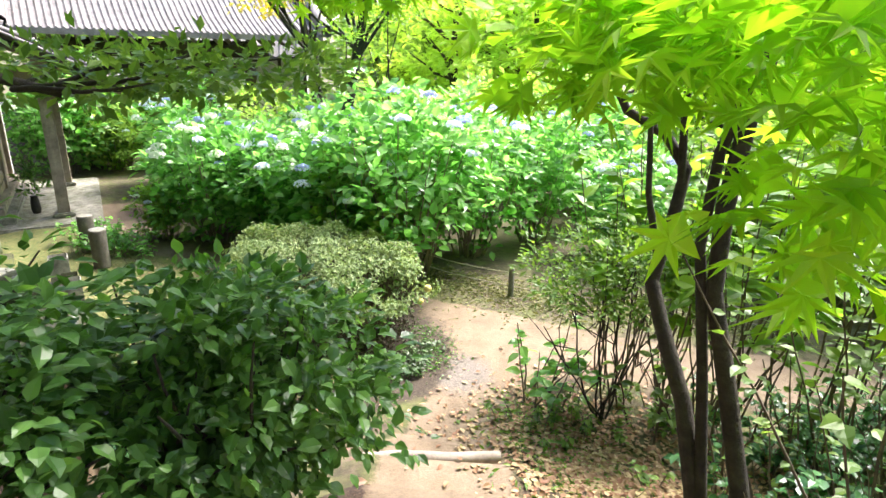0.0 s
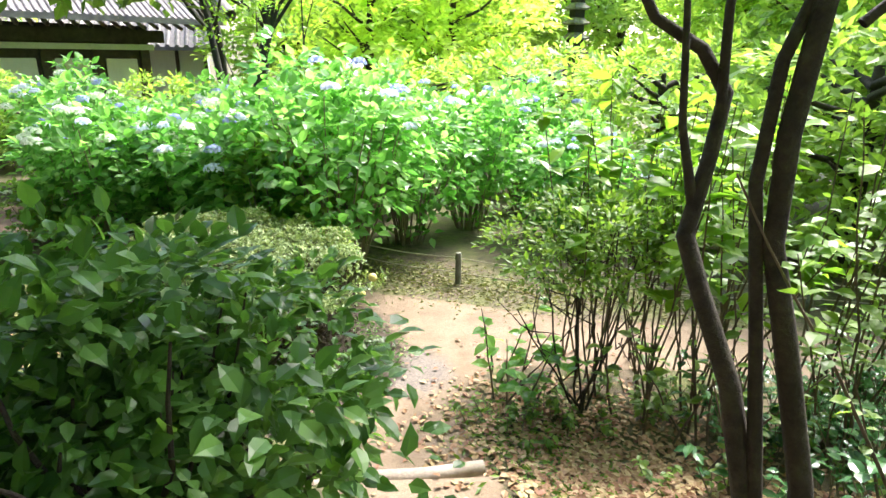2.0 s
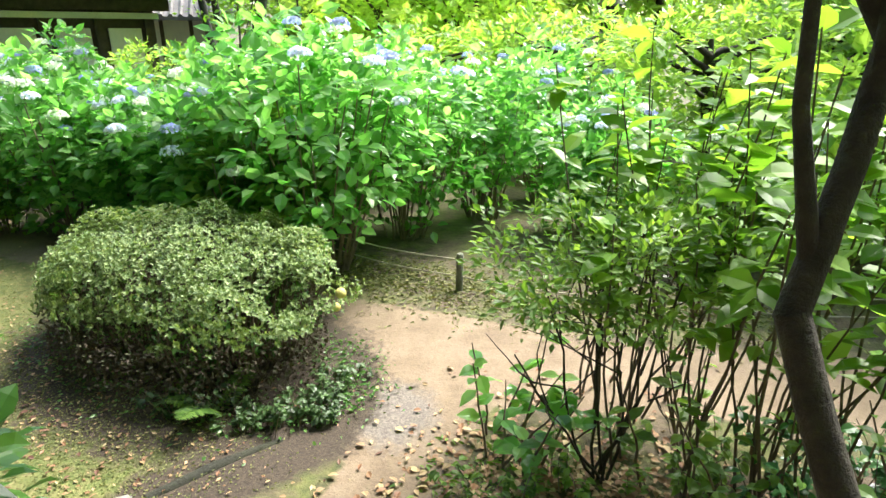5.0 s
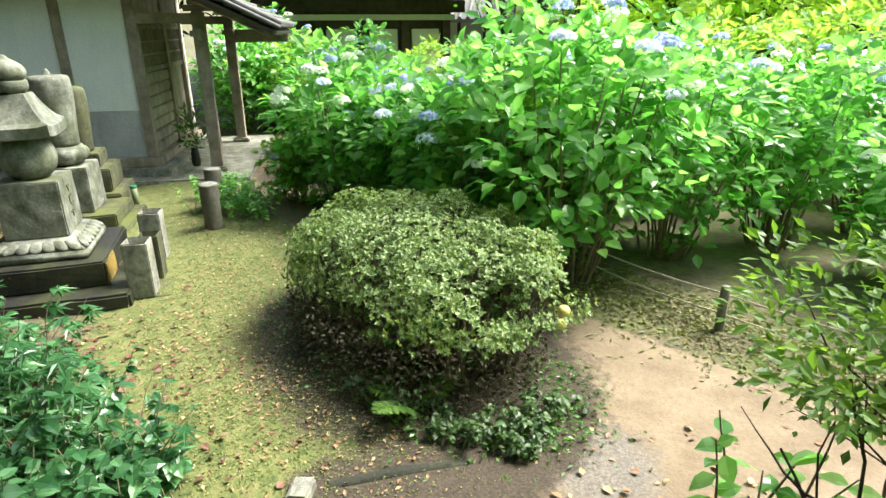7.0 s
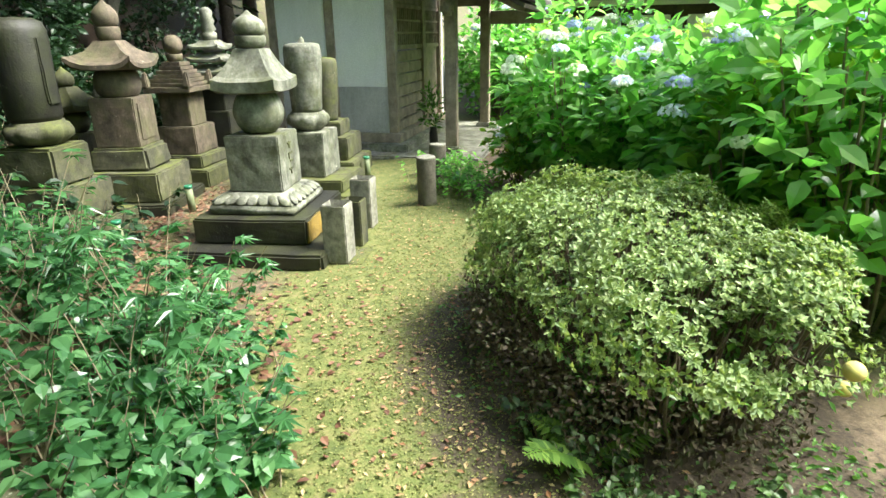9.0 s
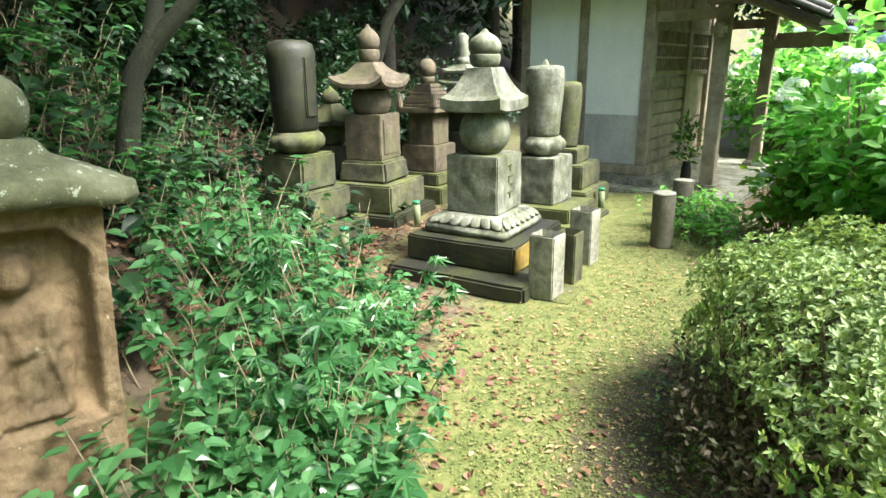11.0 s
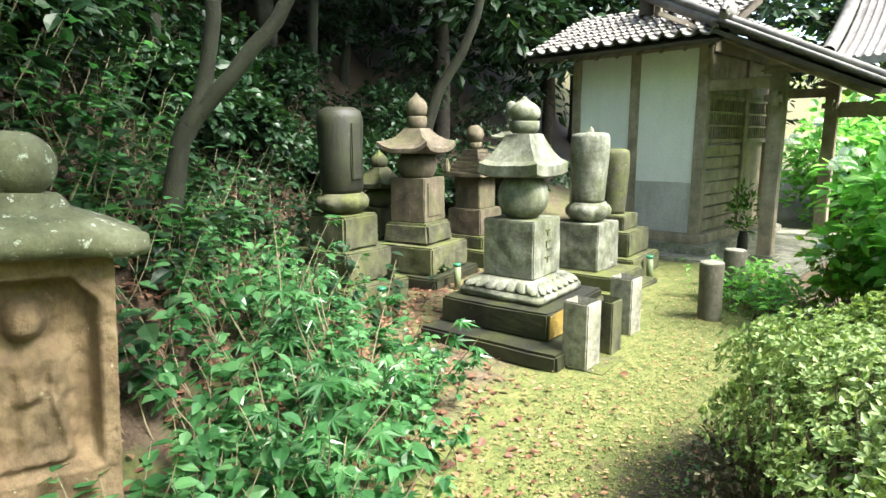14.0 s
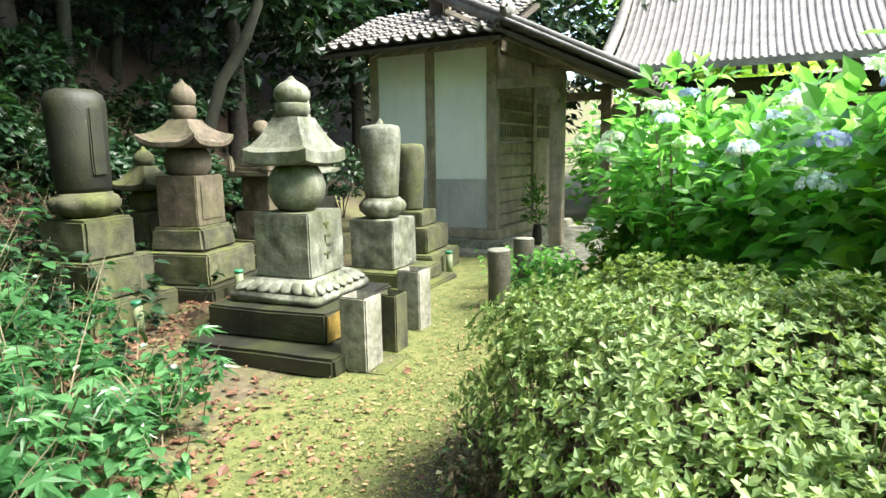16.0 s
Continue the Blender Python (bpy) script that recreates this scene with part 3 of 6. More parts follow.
stepped = [("base_slab", box(0.80, 0.76, 0.0, 0.22, 0.015), STONE_MOSSY, "", False), ("step_slab", box(0.60, 0.58, 0.222, 0.36, 0.015), STONE_MOSSY, "", False), ("pedestal", box(0.46, 0.46, 0.362, 0.66, 0.012), STONE_BROWN, "", False),
           ("block", box(0.34, 0.34, 0.662, 1.02, 0.008), STONE_BROWN, "block with a carved round mark", False),
           ("eave_slab", box(0.54, 0.54, 1.022, 1.08, 0.01), STONE_BROWN, "", False)]
for k in range(6):
    stepped.append(("roof_step", box(0.46 - 0.05 * k, 0.46 - 0.05 * k, 1.082 + 0.042 * k, 1.120 + 0.042 * k, 0.004), STONE_BROWN, "", False))
for sx_, sy_ in ((1, 1), (1, -1), (-1, 1), (-1, -1)):
    stepped.append(("corner_ear", box(0.09, 0.09, 1.08, 1.24, 0.012, 0.45, at=(sx_ * 0.235, sy_ * 0.235)), STONE_BROWN, "upturned corner ear", False))
stepped.append(("seat", bowl(0.085, 1.335, 1.41), STONE_BROWN, "", True))
stepped.append(("ball", ball(0.10, 1.41, 1.60, 0.95), STONE_BROWN, "round top stone", True))
stacked("stepped_roof_stupa", at_grave(-6.42, 6.12), stepped, "brown stepped-roof stupa with corner ears")

far_p = [("base_slab", box(0.8, 0.8, 0.0, 0.3, 0.015), STONE_MOSSY, "", False), ("pedestal", box(0.5, 0.5, 0.302, 0.8, 0.012), STONE_DARK, "", False), ("block", box(0.36, 0.36, 0.802, 1.1, 0.01), STONE_DARK, "", False)]
for k in range(4):
    far_p.append(("tier", carved_roof(0.60 - 0.07 * k, 1.10 + 0.15 * k, 1.22 + 0.15 * k, 0.30 - 0.04 * k, 0.03, 0.04), STONE, "projecting roof tier", False))
far_p.append(("spire", lathe([(0.09, 1.66), (0.1, 1.75), (0.07, 1.77), (0.1, 1.8), (0.07, 1.86), (0.09, 1.9), (0.07, 1.95), (0.08, 2.02), (0.03, 2.06)], 20), STONE, "ringed spire", True))
stacked("tiered_pagoda_grave", at_grave(-6.85, 6.68) @ Matrix.Diagonal((0.95, 0.95, 0.917, 1)), far_p, "small tiered stone pagoda, dark with damp")

EGG = ((0.80, 0.0), (0.82, 0.05), (0.88, 0.3), (0.97, 0.6), (1.0, 0.82), (0.98, 0.92), (0.9, 0.965), (0.6, 0.985), (0.18, 0.99))


def egg(r, z0, z1, tip=0.0):
    prof = [(r * k, z0 + (z1 - z0) * t) for k, t in EGG]
    if tip:
        prof += [(r * 0.16, z1 + tip * 0.4), (r * 0.06, z1 + tip * 0.8), (0.004, z1 + tip)]
    return lathe(prof, 36)


def lotus_cup(r, z0, z1):
    """A round lotus seat with carved petals."""
    h = z1 - z0
    bm = bmesh.new()
    segs, rings = 64, []
    for k, t in ((0.62, 0), (0.72, 0.06), (0.95, 0.35), (1.0, 0.62), (0.96, 0.85), (0.86, 0.9), (0.84, 1.0)):
        ring = []
        for i in range(segs):
            a = 2 * math.pi * i / segs
            pet = 1 + 0.13 * abs(math.sin(a * 4)) * math.sin(math.pi * min(t / 0.9, 1))
            ring.append(bm.verts.new((r * k * pet * math.cos(a), r * k * pet * math.sin(a), z0 + h * t)))
        rings.append(ring)
    for a, b in zip(rings, rings[1:]):
        for i in range(segs):
            bm.faces.new((a[i], a[(i + 1) % segs], b[(i + 1) % segs], b[i]))
    bm.faces.new(rings[0][::-1])
    bm.faces.new(rings[-1])
    return bm


stacked("egg_tower_grave", at_grave(-5.15, 6.975, 40), [
    ("base_slab", box(1.0, 0.96, -0.06, 0.06, 0.015, at=(0.06, 0), wob=0.004), STONE_MOSSY, "", False),
    ("step_slab", box(0.78, 0.72, 0.062, 0.19, 0.014, at=(0.06, 0), wob=0.004), STONE_MOSSY, "mossy step", False),
    ("pedestal", box(0.46, 0.46, 0.192, 0.652, 0.01), STONE, "grey square pedestal with an engraved front", False),
    ("lotus_seat", lotus_cup(0.205, 0.654, 0.842), STONE, "carved lotus seat", True),
    ("body", egg(0.19, 0.844, 1.525, 0.05), STONE, "egg-shaped tower body", True),
], "grey egg-shaped stone tower on a lotus seat")
stacked("slim_egg_grave", at_grave(-5.65, 7.48, 42), [
    ("base_slab", box(0.80, 0.80, 0.0, 0.24, 0.015), STONE_MOSSY, "bright moss-covered slab", False),
    ("step_slab", box(0.62, 0.60, 0.242, 0.50, 0.014), STONE_MOSSY, "", False),
    ("pedestal", box(0.42, 0.42, 0.502, 0.66, 0.012), STONE_MOSSY, "", False),
    ("body", egg(0.16, 0.662, 1.36), STONE_MOSSY, "slim egg-shaped body with lichen", True),
], "slim lichened egg-shaped stone tower on mossy steps")
stacked("broad_egg_grave", at_grave(-4.90, 4.57), [
    ("base_slab", box(0.86, 0.76, -0.1, 0.22, 0.018), STONE_MOSSY, "bright moss-covered slab", False),
    ("step_slab", box(0.64, 0.56, 0.222, 0.50, 0.016), STONE_MOSSY, "", False),
    ("pedestal", box(0.46, 0.42, 0.502, 0.80, 0.02), STONE_MOSSY, "", False),
    ("lotus_seat", lotus_cup(0.22, 0.802, 0.98), STONE_MOSSY, "moss-grown lotus seat", True),
    ("body", lathe([(0.165, 0.982), (0.185, 1.02), (0.192, 1.3), (0.198, 1.55), (0.196, 1.62), (0.178, 1.68), (0.12, 1.708), (0.02, 1.713)], 32), STONE_DARK, "dark round shaft with a raised panel", True),
    ("panel", box(0.05, 0.11, 1.10, 1.58, 0.01, at=(0.176, 0)), STONE_DARK, "tall worn panel", False),
], "dark egg-shaped stone tower on a mossy seat")
stacked("small_roofed_grave", at_grave(-6.05, 4.98), [
    ("base_slab", box(0.5, 0.5, 0.0, 0.30, 0.015), STONE_MOSSY, "", False),
    ("block", box(0.30, 0.30, 0.302, 0.72, 0.01), STONE_MOSSY, "", False),
    ("ball", ball(0.15, 0.722, 0.92, 0.7), STONE_MOSSY, "", True),
    ("roof_stone", carved_roof(0.42, 0.92, 1.14, 0.14, 0.03, 0.05), STONE_MOSSY, "mossy roof stone", False),
    ("jewel", finial(0.09, 1.14, 1.32), STONE_MOSSY, "", True),
], "small mossy stone stupa between larger ones")

# ---- relief stone ----
RELIEF = thing("relief_stone", pose(-1.355, 3.61, 0.40, -3.5, 0, 30), "tan stone slab carved in relief under a lichened roof", "grave")


def relief_body():
    """A slab with a sunk arched niche, cut into a height grid on its front, and a plain rounded figure in it."""
    bm = bmesh.new()
    W, H, D = 0.42, 0.785, 0.30
    nx, nz = 64, 116
    grid = []
    for j in range(nz + 1):
        row = []
        for i in range(nx + 1):
            y, z = -W / 2 + W * i / nx, -0.06 + (H + 0.06) * j / nz
            inside = min(0.168 - abs(y), z - 0.17, (0.725 - z) if abs(y) < 0.10 else (0.725 - (abs(y) - 0.10) * 1.1 - z))
            q = -0.085 * min(max(inside / 0.016, 0), 1)
            if z < 0.24:
                q *= 0.45 + 0.55 * min(max((z - 0.17) / 0.07, 0), 1)
            head = math.hypot(y / 0.056, (z - 0.605) / 0.066)
            q += 0.07 * max(0, 1 - head ** 3)
            bodyw = 0.10 + 0.03 * math.sin(min(max((0.53 - z) / 0.36, 0), 1) * math.pi)
            body = max(0, 1 - (abs(y) / bodyw) ** 4) * min(max((z - 0.18) / 0.03, 0), 1) * min(max((0.545 - z) / 0.05, 0), 1)
            folds = 0.5 + 0.5 * math.sin(abs(y) * 95 + 4 * z)
            q += (0.042 + 0.009 * folds) * body + 0.014 * body * noise.noise(Vector((y * 40, z * 16, 1)))
            q += 0.016 * body * max(0, 1 - math.hypot(y / 0.05, (z - 0.40) / 0.03) ** 2)
            staff = max(0, 1 - (abs(y + 0.083 + 0.14 * max(z - 0.2, 0)) / 0.012) ** 2) * (0.2 < z < 0.66)
            drape = max(0, 1 - (abs(y - 0.062 - 0.03 * math.sin(z * 9)) / 0.010) ** 2) * (0.22 < z < 0.42)
            q += 0.045 * staff + 0.014 * drape
            q += 0.007 * noise.noise(Vector((y * 30, z * 30, 3))) + 0.008 * noise.noise(Vector((y * 12, z * 12, 7))) + 0.004 * noise.noise(Vector((y * 75, z * 75, 9)))
            row.append(bm.verts.new((D / 2 + q, y, z)))
        grid.append(row)
    for j in range(nz):
        for i in range(nx):
            bm.faces.new((grid[j][i], grid[j][i + 1], grid[j + 1][i + 1], grid[j + 1][i]))
    edge = [grid[0][i] for i in range(nx + 1)] + [grid[j][nx] for j in range(1, nz + 1)] + [grid[nz][i] for i in range(nx - 1, -1, -1)] + [grid[j][0] for j in range(nz - 1, 0, -1)]
    back = [bm.verts.new((-D / 2, v.co.y, v.co.z)) for v in edge]
    for i in range(len(edge)):
        k = (i + 1) % len(edge)
        bm.faces.new((edge[k], edge[i], back[i], back[k]))
    bm.faces.new(back)
    return bm


part("slab", relief_body(), STONE_TAN, RELIEF, "tan slab with a worn figure in a niche", True)
cap = bmesh.new()
rings = []
for k, z in ((0.9, 0.787), (1.0, 0.793), (1.045, 0.815), (1.03, 0.85), (0.88, 0.872), (0.64, 0.89), (0.44, 0.91), (0.36, 0.942)):
    ring = []
    for i in range(48):
        a = 2 * math.pi * i / 48
        c, s_ = math.cos(a), math.sin(a)
        q = (abs(c) ** 5 + abs(s_) ** 5) ** (-1 / 5)
        ring.append(cap.verts.new((0.23 * k * q * c, 0.30 * k * q * s_, z - 0.02 * (abs(s_ * q) ** 3) * k)))
    rings.append(ring)
for a, b in zip(rings, rings[1:]):
    for i in range(48):
        cap.faces.new((a[i], a[(i + 1) % 48], b[(i + 1) % 48], b[i]))
cap.faces.new(rings[0][::-1])
cap.faces.new(rings[-1])
for v in cap.verts:
    v.co += Vector(noise.noise_vector(v.co * 9)) * 0.009 + Vector(noise.noise_vector(v.co * 26)) * 0.004
part("roof_cap", cap, STONE_LICHEN, RELIEF, "thick roof stone spotted with lichen", True)
part("top_ball", ball(0.107, 0.93, 1.105, 0.92), STONE_LICHEN, RELIEF, "round mossy top stone", True)
part("foot", box(0.44, 0.60, -0.40, -0.062, 0.03, wob=0.012), STONE_LICHEN, RELIEF, "rough foot stone", False)

# ---- posts, flower holders, cans ----
def holder(x, y, hgt, w, mat, label, turn=38):
    ob = thing("flower_holder", at_grave(x, y, turn, 0, 0.035), label, "flower holder", "stone flower holders")
    bm = box(w, w, 0.0, hgt, 0.008)
    top = max((f for f in bm.faces if f.normal.z > 0.9), key=lambda f: f.calc_area())
    r = bmesh.ops.inset_region(bm, faces=[top], thickness=0.028)
    bmesh.ops.translate(bm, verts=top.verts[:], vec=(0, 0, -0.12))
    part("block", bm, mat, ob, "square stone block with a deep hole")
    # Black plate at the bottom paints the hole's shade.
    part("hollow", box(w - 0.068, w - 0.068, hgt - 0.118, hgt - 0.11, 0), HOLE_SHADE, ob, "near-black plate for the shade in the hole")
    return ob


holder(-3.035, 6.03, 0.43, 0.178, CONCRETE, "pale square stone flower holder, empty")
holder(-3.24, 6.30, 0.37, 0.150, STONE_MOSSY, "dark square stone flower holder, hollow")
holder(-3.57, 6.60, 0.435, 0.175, CONCRETE, "pale square stone flower holder, empty")


def pipe_post(x, y, hgt, r, lean, turn):
    ob = thing("stump_post", pose(x, y, hz(x, y) - 0.03, lean, 0, turn), "grey weathered round stump with hollow top", "post", "stump posts")
    part("stem", lathe([(r * 1.06, 0), (r, 0.06), (r * 0.98, hgt * 0.6), (r * 1.02, hgt - 0.015), (r * 0.98, hgt), (r * 0.5, hgt), (r * 0.45, hgt - 0.05), (0.002, hgt - 0.05)], 24), STUMP, ob, "", True)
    part("rim", lathe([(r * 0.5, hgt), (r * 1.0, hgt), (r * 0.97, hgt + 0.012), (r * 0.55, hgt + 0.012)], 24), CONCRETE, ob, "pale worn rim", True)
    return ob


pipe_post(-3.66, 7.36, 0.47, 0.088, 3, 40)
pipe_post(-4.22, 7.95, 0.47, 0.090, -1, 0)


def can(x, y, hgt, r):
    ob = thing("flower_tube", pose(x, y, hz(x, y), 2, 0, 0), "grey-green bamboo flower tube with green rim", "vase", "flower tubes")
    part("tube", lathe([(r, -0.03), (r, hgt), (r * 0.8, hgt), (r * 0.8, hgt - 0.05), (0.002, hgt - 0.05)], 16), BAMBOO, ob, "", True)
    part("rim", lathe([(r * 1.1, hgt - 0.02), (r * 1.12, hgt + 0.006), (r * 0.85, hgt + 0.006)], 16), GREEN_METAL, ob, "green tin rim", True)


can(-4.32, 4.86, 0.24, 0.034)
can(-4.98, 5.62, 0.24, 0.034)
can(-5.22, 7.72, 0.24, 0.034)

# ---- hall ----
HALL = pose(-6.17, 8.82, 0.0, 0, 0, 35)  # origin at the corner post; +x to the front, +y along the front
hall = thing("small_hall", HALL, "small white-plastered wooden hall with grey tiled roof", "temple hall", "", "structure")


def hp_(name, bm, mat, label="", smooth=False):
    return part(name, bm, mat, hall, label, smooth)


def blk(x0, x1, y0, y1, z0, z1, bevel=0.006):
    bm = box(x1 - x0, y1 - y0, z0, z1, bevel)
    bmesh.ops.translate(bm, verts=bm.verts[:], vec=((x0 + x1) / 2, (y0 + y1) / 2, 0))
    return bm


SIDE = -1.70
hp_("plinth", blk(SIDE - 0.25, 0.25, -0.25, 2.6, -0.1, 0.19, 0.02), CONCRETE, "pale stone plinth")
hp_("plinth_step", blk(SIDE - 0.5, 1.3, -0.55, 2.9, -0.15, 0.09, 0.02), CONCRETE, "low stone apron")
hp_("ground_beam", blk(SIDE - 0.1, 0.12, -0.12, 2.5, 0.192, 0.31, 0.01), WOOD_OLD, "ground beam")
for x in (0.0, SIDE / 2, SIDE):
    hp_("post", blk(x - 0.062, x + 0.062, -0.062, 0.062, 0.312, 2.62), WOOD_OLD, "weathered square post")
for x0, x1 in ((SIDE + 0.062, SIDE / 2 - 0.062), (SIDE / 2 + 0.062, -0.062)):
    hp_("white_panel", blk(x0, x1, -0.035, 0.035, 0.93, 2.50, 0), PLASTER, "white plaster panel")
    hp_("grey_panel", blk(x0, x1, -0.04, 0.035, 0.312, 0.927, 0.004), PLASTER_GREY, "grey lower panel")
hp_("side_beam", blk(SIDE - 0.06, 0.06, -0.07, 0.07, 2.502, 2.66), WOOD_OLD, "")
hp_("back_wall", blk(SIDE - 0.04, SIDE + 0.04, 0.064, 2.4, 0.312, 2.66, 0), PLASTER, "")
hp_("far_wall", blk(SIDE + 0.05, 0.06, 2.34, 2.40, 0.312, 2.66, 0), PLASTER, "")
for k in range(7):
    z0 = 0.325 + k * 0.152
    out = 0.034 + 0.006 * math.sin(k * 2.3)
    hp_("plank", blk(-0.03, out, 0.066, 1.24, z0, z0 + 0.138, 0.014), WOOD_OLD, "")
hp_("door_panel", blk(-0.03, 0.0, 1.42, 2.34, 0.32, 1.40, 0.004), WOOD_OLD, "plank door")
# Dark sheet paints the unlit room behind the lattice.
hp_("lattice_shade", blk(-0.05, -0.03, 0.066, 2.34, 1.41, 2.62, 0), WOOD_DARK, "dark sheet standing in for the unlit inside")
hp_("lattice_rail", blk(-0.02, 0.04, 0.066, 2.34, 1.395, 1.455), WOOD_OLD, "")
hp_("lattice_rail", blk(-0.02, 0.04, 0.066, 2.34, 1.93, 1.985), WOOD_OLD, "")
hp_("lintel_board", blk(-0.02, 0.03, 0.066, 2.34, 1.99, 2.45, 0.004), WOOD_OLD, "weathered board")
for k in range(26):
    y = 0.10 + k * 0.085
    hp_("lattice_bar", blk(-0.005, 0.02, y, y + 0.026, 1.456, 1.929, 0), WOOD_OLD, "")
for zz in (1.60, 1.76):
    hp_("lattice_crossbar", blk(0.0, 0.026, 0.066, 2.34, zz, zz + 0.026, 0), WOOD_OLD, "")
hp_("front_beam", blk(-0.07, 0.07, 0.064, 2.46, 2.46, 2.66), WOOD_OLD, "")
hp_("door_post", blk(-0.05, 0.06, 1.26, 1.40, 0.312, 2.46), WOOD_OLD, "")
hp_("door_post", blk(-0.05, 0.06, 2.22, 2.34, 0.312, 2.46), WOOD_OLD, "")
# porch posts and beams
for y in (-0.02, 2.3):
    hp_("porch_post", blk(0.74, 0.89, y - 0.075, y + 0.075, 0.10, 2.14, 0.012), WOOD_OLD, "porch post")
    hp_("post_stone", blk(0.68, 0.95, y - 0.13, y + 0.13, 0.08, 0.16, 0.02), CONCRETE, "")
    hp_("tie_beam", blk(0.072, 0.738, y - 0.045, y + 0.045, 2.0, 2.12, 0.01), WOOD_OLD, "")
    hp_("bracket", blk(0.62, 1.02, y - 0.05, y + 0.05, 2.142, 2.22, 0.03), WOOD_OLD, "carved bracket")
    hp_("beam_end", blk(0.73, 0.90, y - 0.24, y - 0.077, 1.80, 1.95, 0.04), WOOD_OLD, "carved beam end")
hp_("outer_beam", blk(0.90, 1.75, 2.26, 2.36, 1.72, 1.92, 0.01), WOOD_OLD, "")
hp_("porch_beam", blk(0.75, 0.88, -0.25, 2.6, 2.222, 2.36, 0.012), WOOD_OLD, "porch beam")
RNG = np.random.default_rng(5)


def tiled_slope(name, o, along, down, n_al, n_dn, label):
    """Rows of pan tiles; along: the eave, down: the fall line. Each tile a curved piece lapping over the one below."""
    o, along, down = Vector(o), Vector(along), Vector(down)
    nrm = along.cross(down).normalized()
    if nrm.z < 0:
        nrm = -nrm
    deck = bmesh.new()
    q = [o - nrm * 0.05, o + along - nrm * 0.05, o + along + down - nrm * 0.05, o + down - nrm * 0.05]
    lo = [deck.verts.new(p - nrm * 0.045) for p in q]
    hi = [deck.verts.new(p) for p in q]
    deck.faces.new(hi)
    deck.faces.new(lo[::-1])
    for i in range(4):
        deck.faces.new((lo[i], lo[(i + 1) % 4], hi[(i + 1) % 4], hi[i]))
    roof = hp_(name, deck, WOOD_DARK, label)
    a, d = along / n_al, down / n_dn
    me = bpy.data.meshes.new("roof_tile")
    bm = bmesh.new()
    cols = [(-0.02, 0.014), (0.2, -0.012), (0.45, -0.02), (0.62, 0.0), (0.74, 0.04), (0.88, 0.056), (1.02, 0.036)]
    up = [[bm.verts.new(a * u + d * t + nrm * (h + lift)) for u, h in cols] for t, lift in ((-0.12, 0.0), (1.0, 0.036))]
    dn = [[bm.verts.new(v.co - nrm * 0.022) for v in row] for row in up]
    for i in range(len(cols) - 1):
        bm.faces.new((up[0][i], up[0][i + 1], up[1][i + 1], up[1][i]))
        bm.faces.new((dn[1][i], dn[1][i + 1], dn[0][i + 1], dn[0][i]))
        bm.faces.new((up[1][i], up[1][i + 1], dn[1][i + 1], dn[1][i]))
    bmesh.ops.recalc_face_normals(bm, faces=bm.faces[:])
    bm.to_mesh(me)
    bm.free()
    me.materials.append(TILE)
    return roof, me, o, a, d, n_al, n_dn


TILE_JOBS = []
TILE_JOBS.append(tiled_slope("side_roof", (-2.15, 0.62, 3.12), (2.5, 0, 0), (0, -1.22, -0.57), 13, 9, "tiled slope over the white wall"))
TILE_JOBS.append(tiled_slope("front_roof", (0.30, -0.60, 2.66), (0, 2.9, 0), (1.55, 0, -0.72), 13, 8, "tiled slope reaching out over the porch"))
TILE_JOBS.append(tiled_slope("upper_roof", (-0.85, 0.25, 3.26), (0, 2.2, 0), (1.15, 0, -0.52), 10, 6, "upper tiled slope below the ridge"))


def roll(p, q, r, sag=0.0):
    V, F = tube([[(p[0] + (q[0] - p[0]) * t, p[1] + (q[1] - p[1]) * t, p[2] + (q[2] - p[2]) * t - sag * math.sin(math.pi * t), r) for t in [i / 10 for i in range(11)]]], 10)
    return V, F


V, F = joined(roll((0.38, -0.55, 2.63), (-0.9, 0.2, 3.24), 0.06), roll((0.38, -0.55, 2.71), (-0.9, 0.2, 3.32), 0.042))
np_part("hip_ridge", V, F, TILE, hall, "rounded hip ridge tiles", True)
V, F = joined(roll((0.36, -0.58, 2.73), (1.88, -0.58, 1.99), 0.036), roll((0.36, -0.65, 2.68), (1.88, -0.65, 1.94), 0.024))
np_part("verge_ridge", V, F, TILE, hall, "rounded verge tiles", True)
V, F = joined(roll((-0.85, 0.2, 3.32), (-0.85, 2.6, 3.32), 0.085), roll((-0.85, 0.2, 3.42), (-0.85, 2.6, 3.42), 0.055))
np_part("main_ridge", V, F, TILE, hall, "main ridge tiles", True)
oni = lathe([(0.10, 0), (0.13, 0.05), (0.12, 0.12), (0.07, 0.17), (0.03, 0.2)], 14, squash=(0.6, 1))
bmesh.ops.translate(oni, verts=oni.verts[:], vec=(0.42, -0.57, 2.68))
hp_("ridge_end_tile", oni, TILE, "scrolled ridge-end tile", True)
for sg in (1, -1):
    curl = [(0.44 + 0.02 * i / 12, -0.59 + sg * (0.10 + (0.075 - 0.005 * i) * math.cos(0.55 * i)), 2.74 + (0.075 - 0.005 * i) * math.sin(0.55 * i), 0.030 - 0.0012 * i) for i in range(13)]
    V, F = tube([curl], 7)
    np_part("tile_scroll", V, F, TILE, hall, "curled scroll of the ridge-end tile", True)
hp_("verge_board", blk(-0.95, -0.75, 0.14, 0.22, 3.0, 3.5), WOOD_DARK, "dark barge board")
hp_("gable_rake", blk(-0.72, -0.64, 0.10, 0.16, 2.95, 3.38), WOOD_OLD, "weathered gable board")
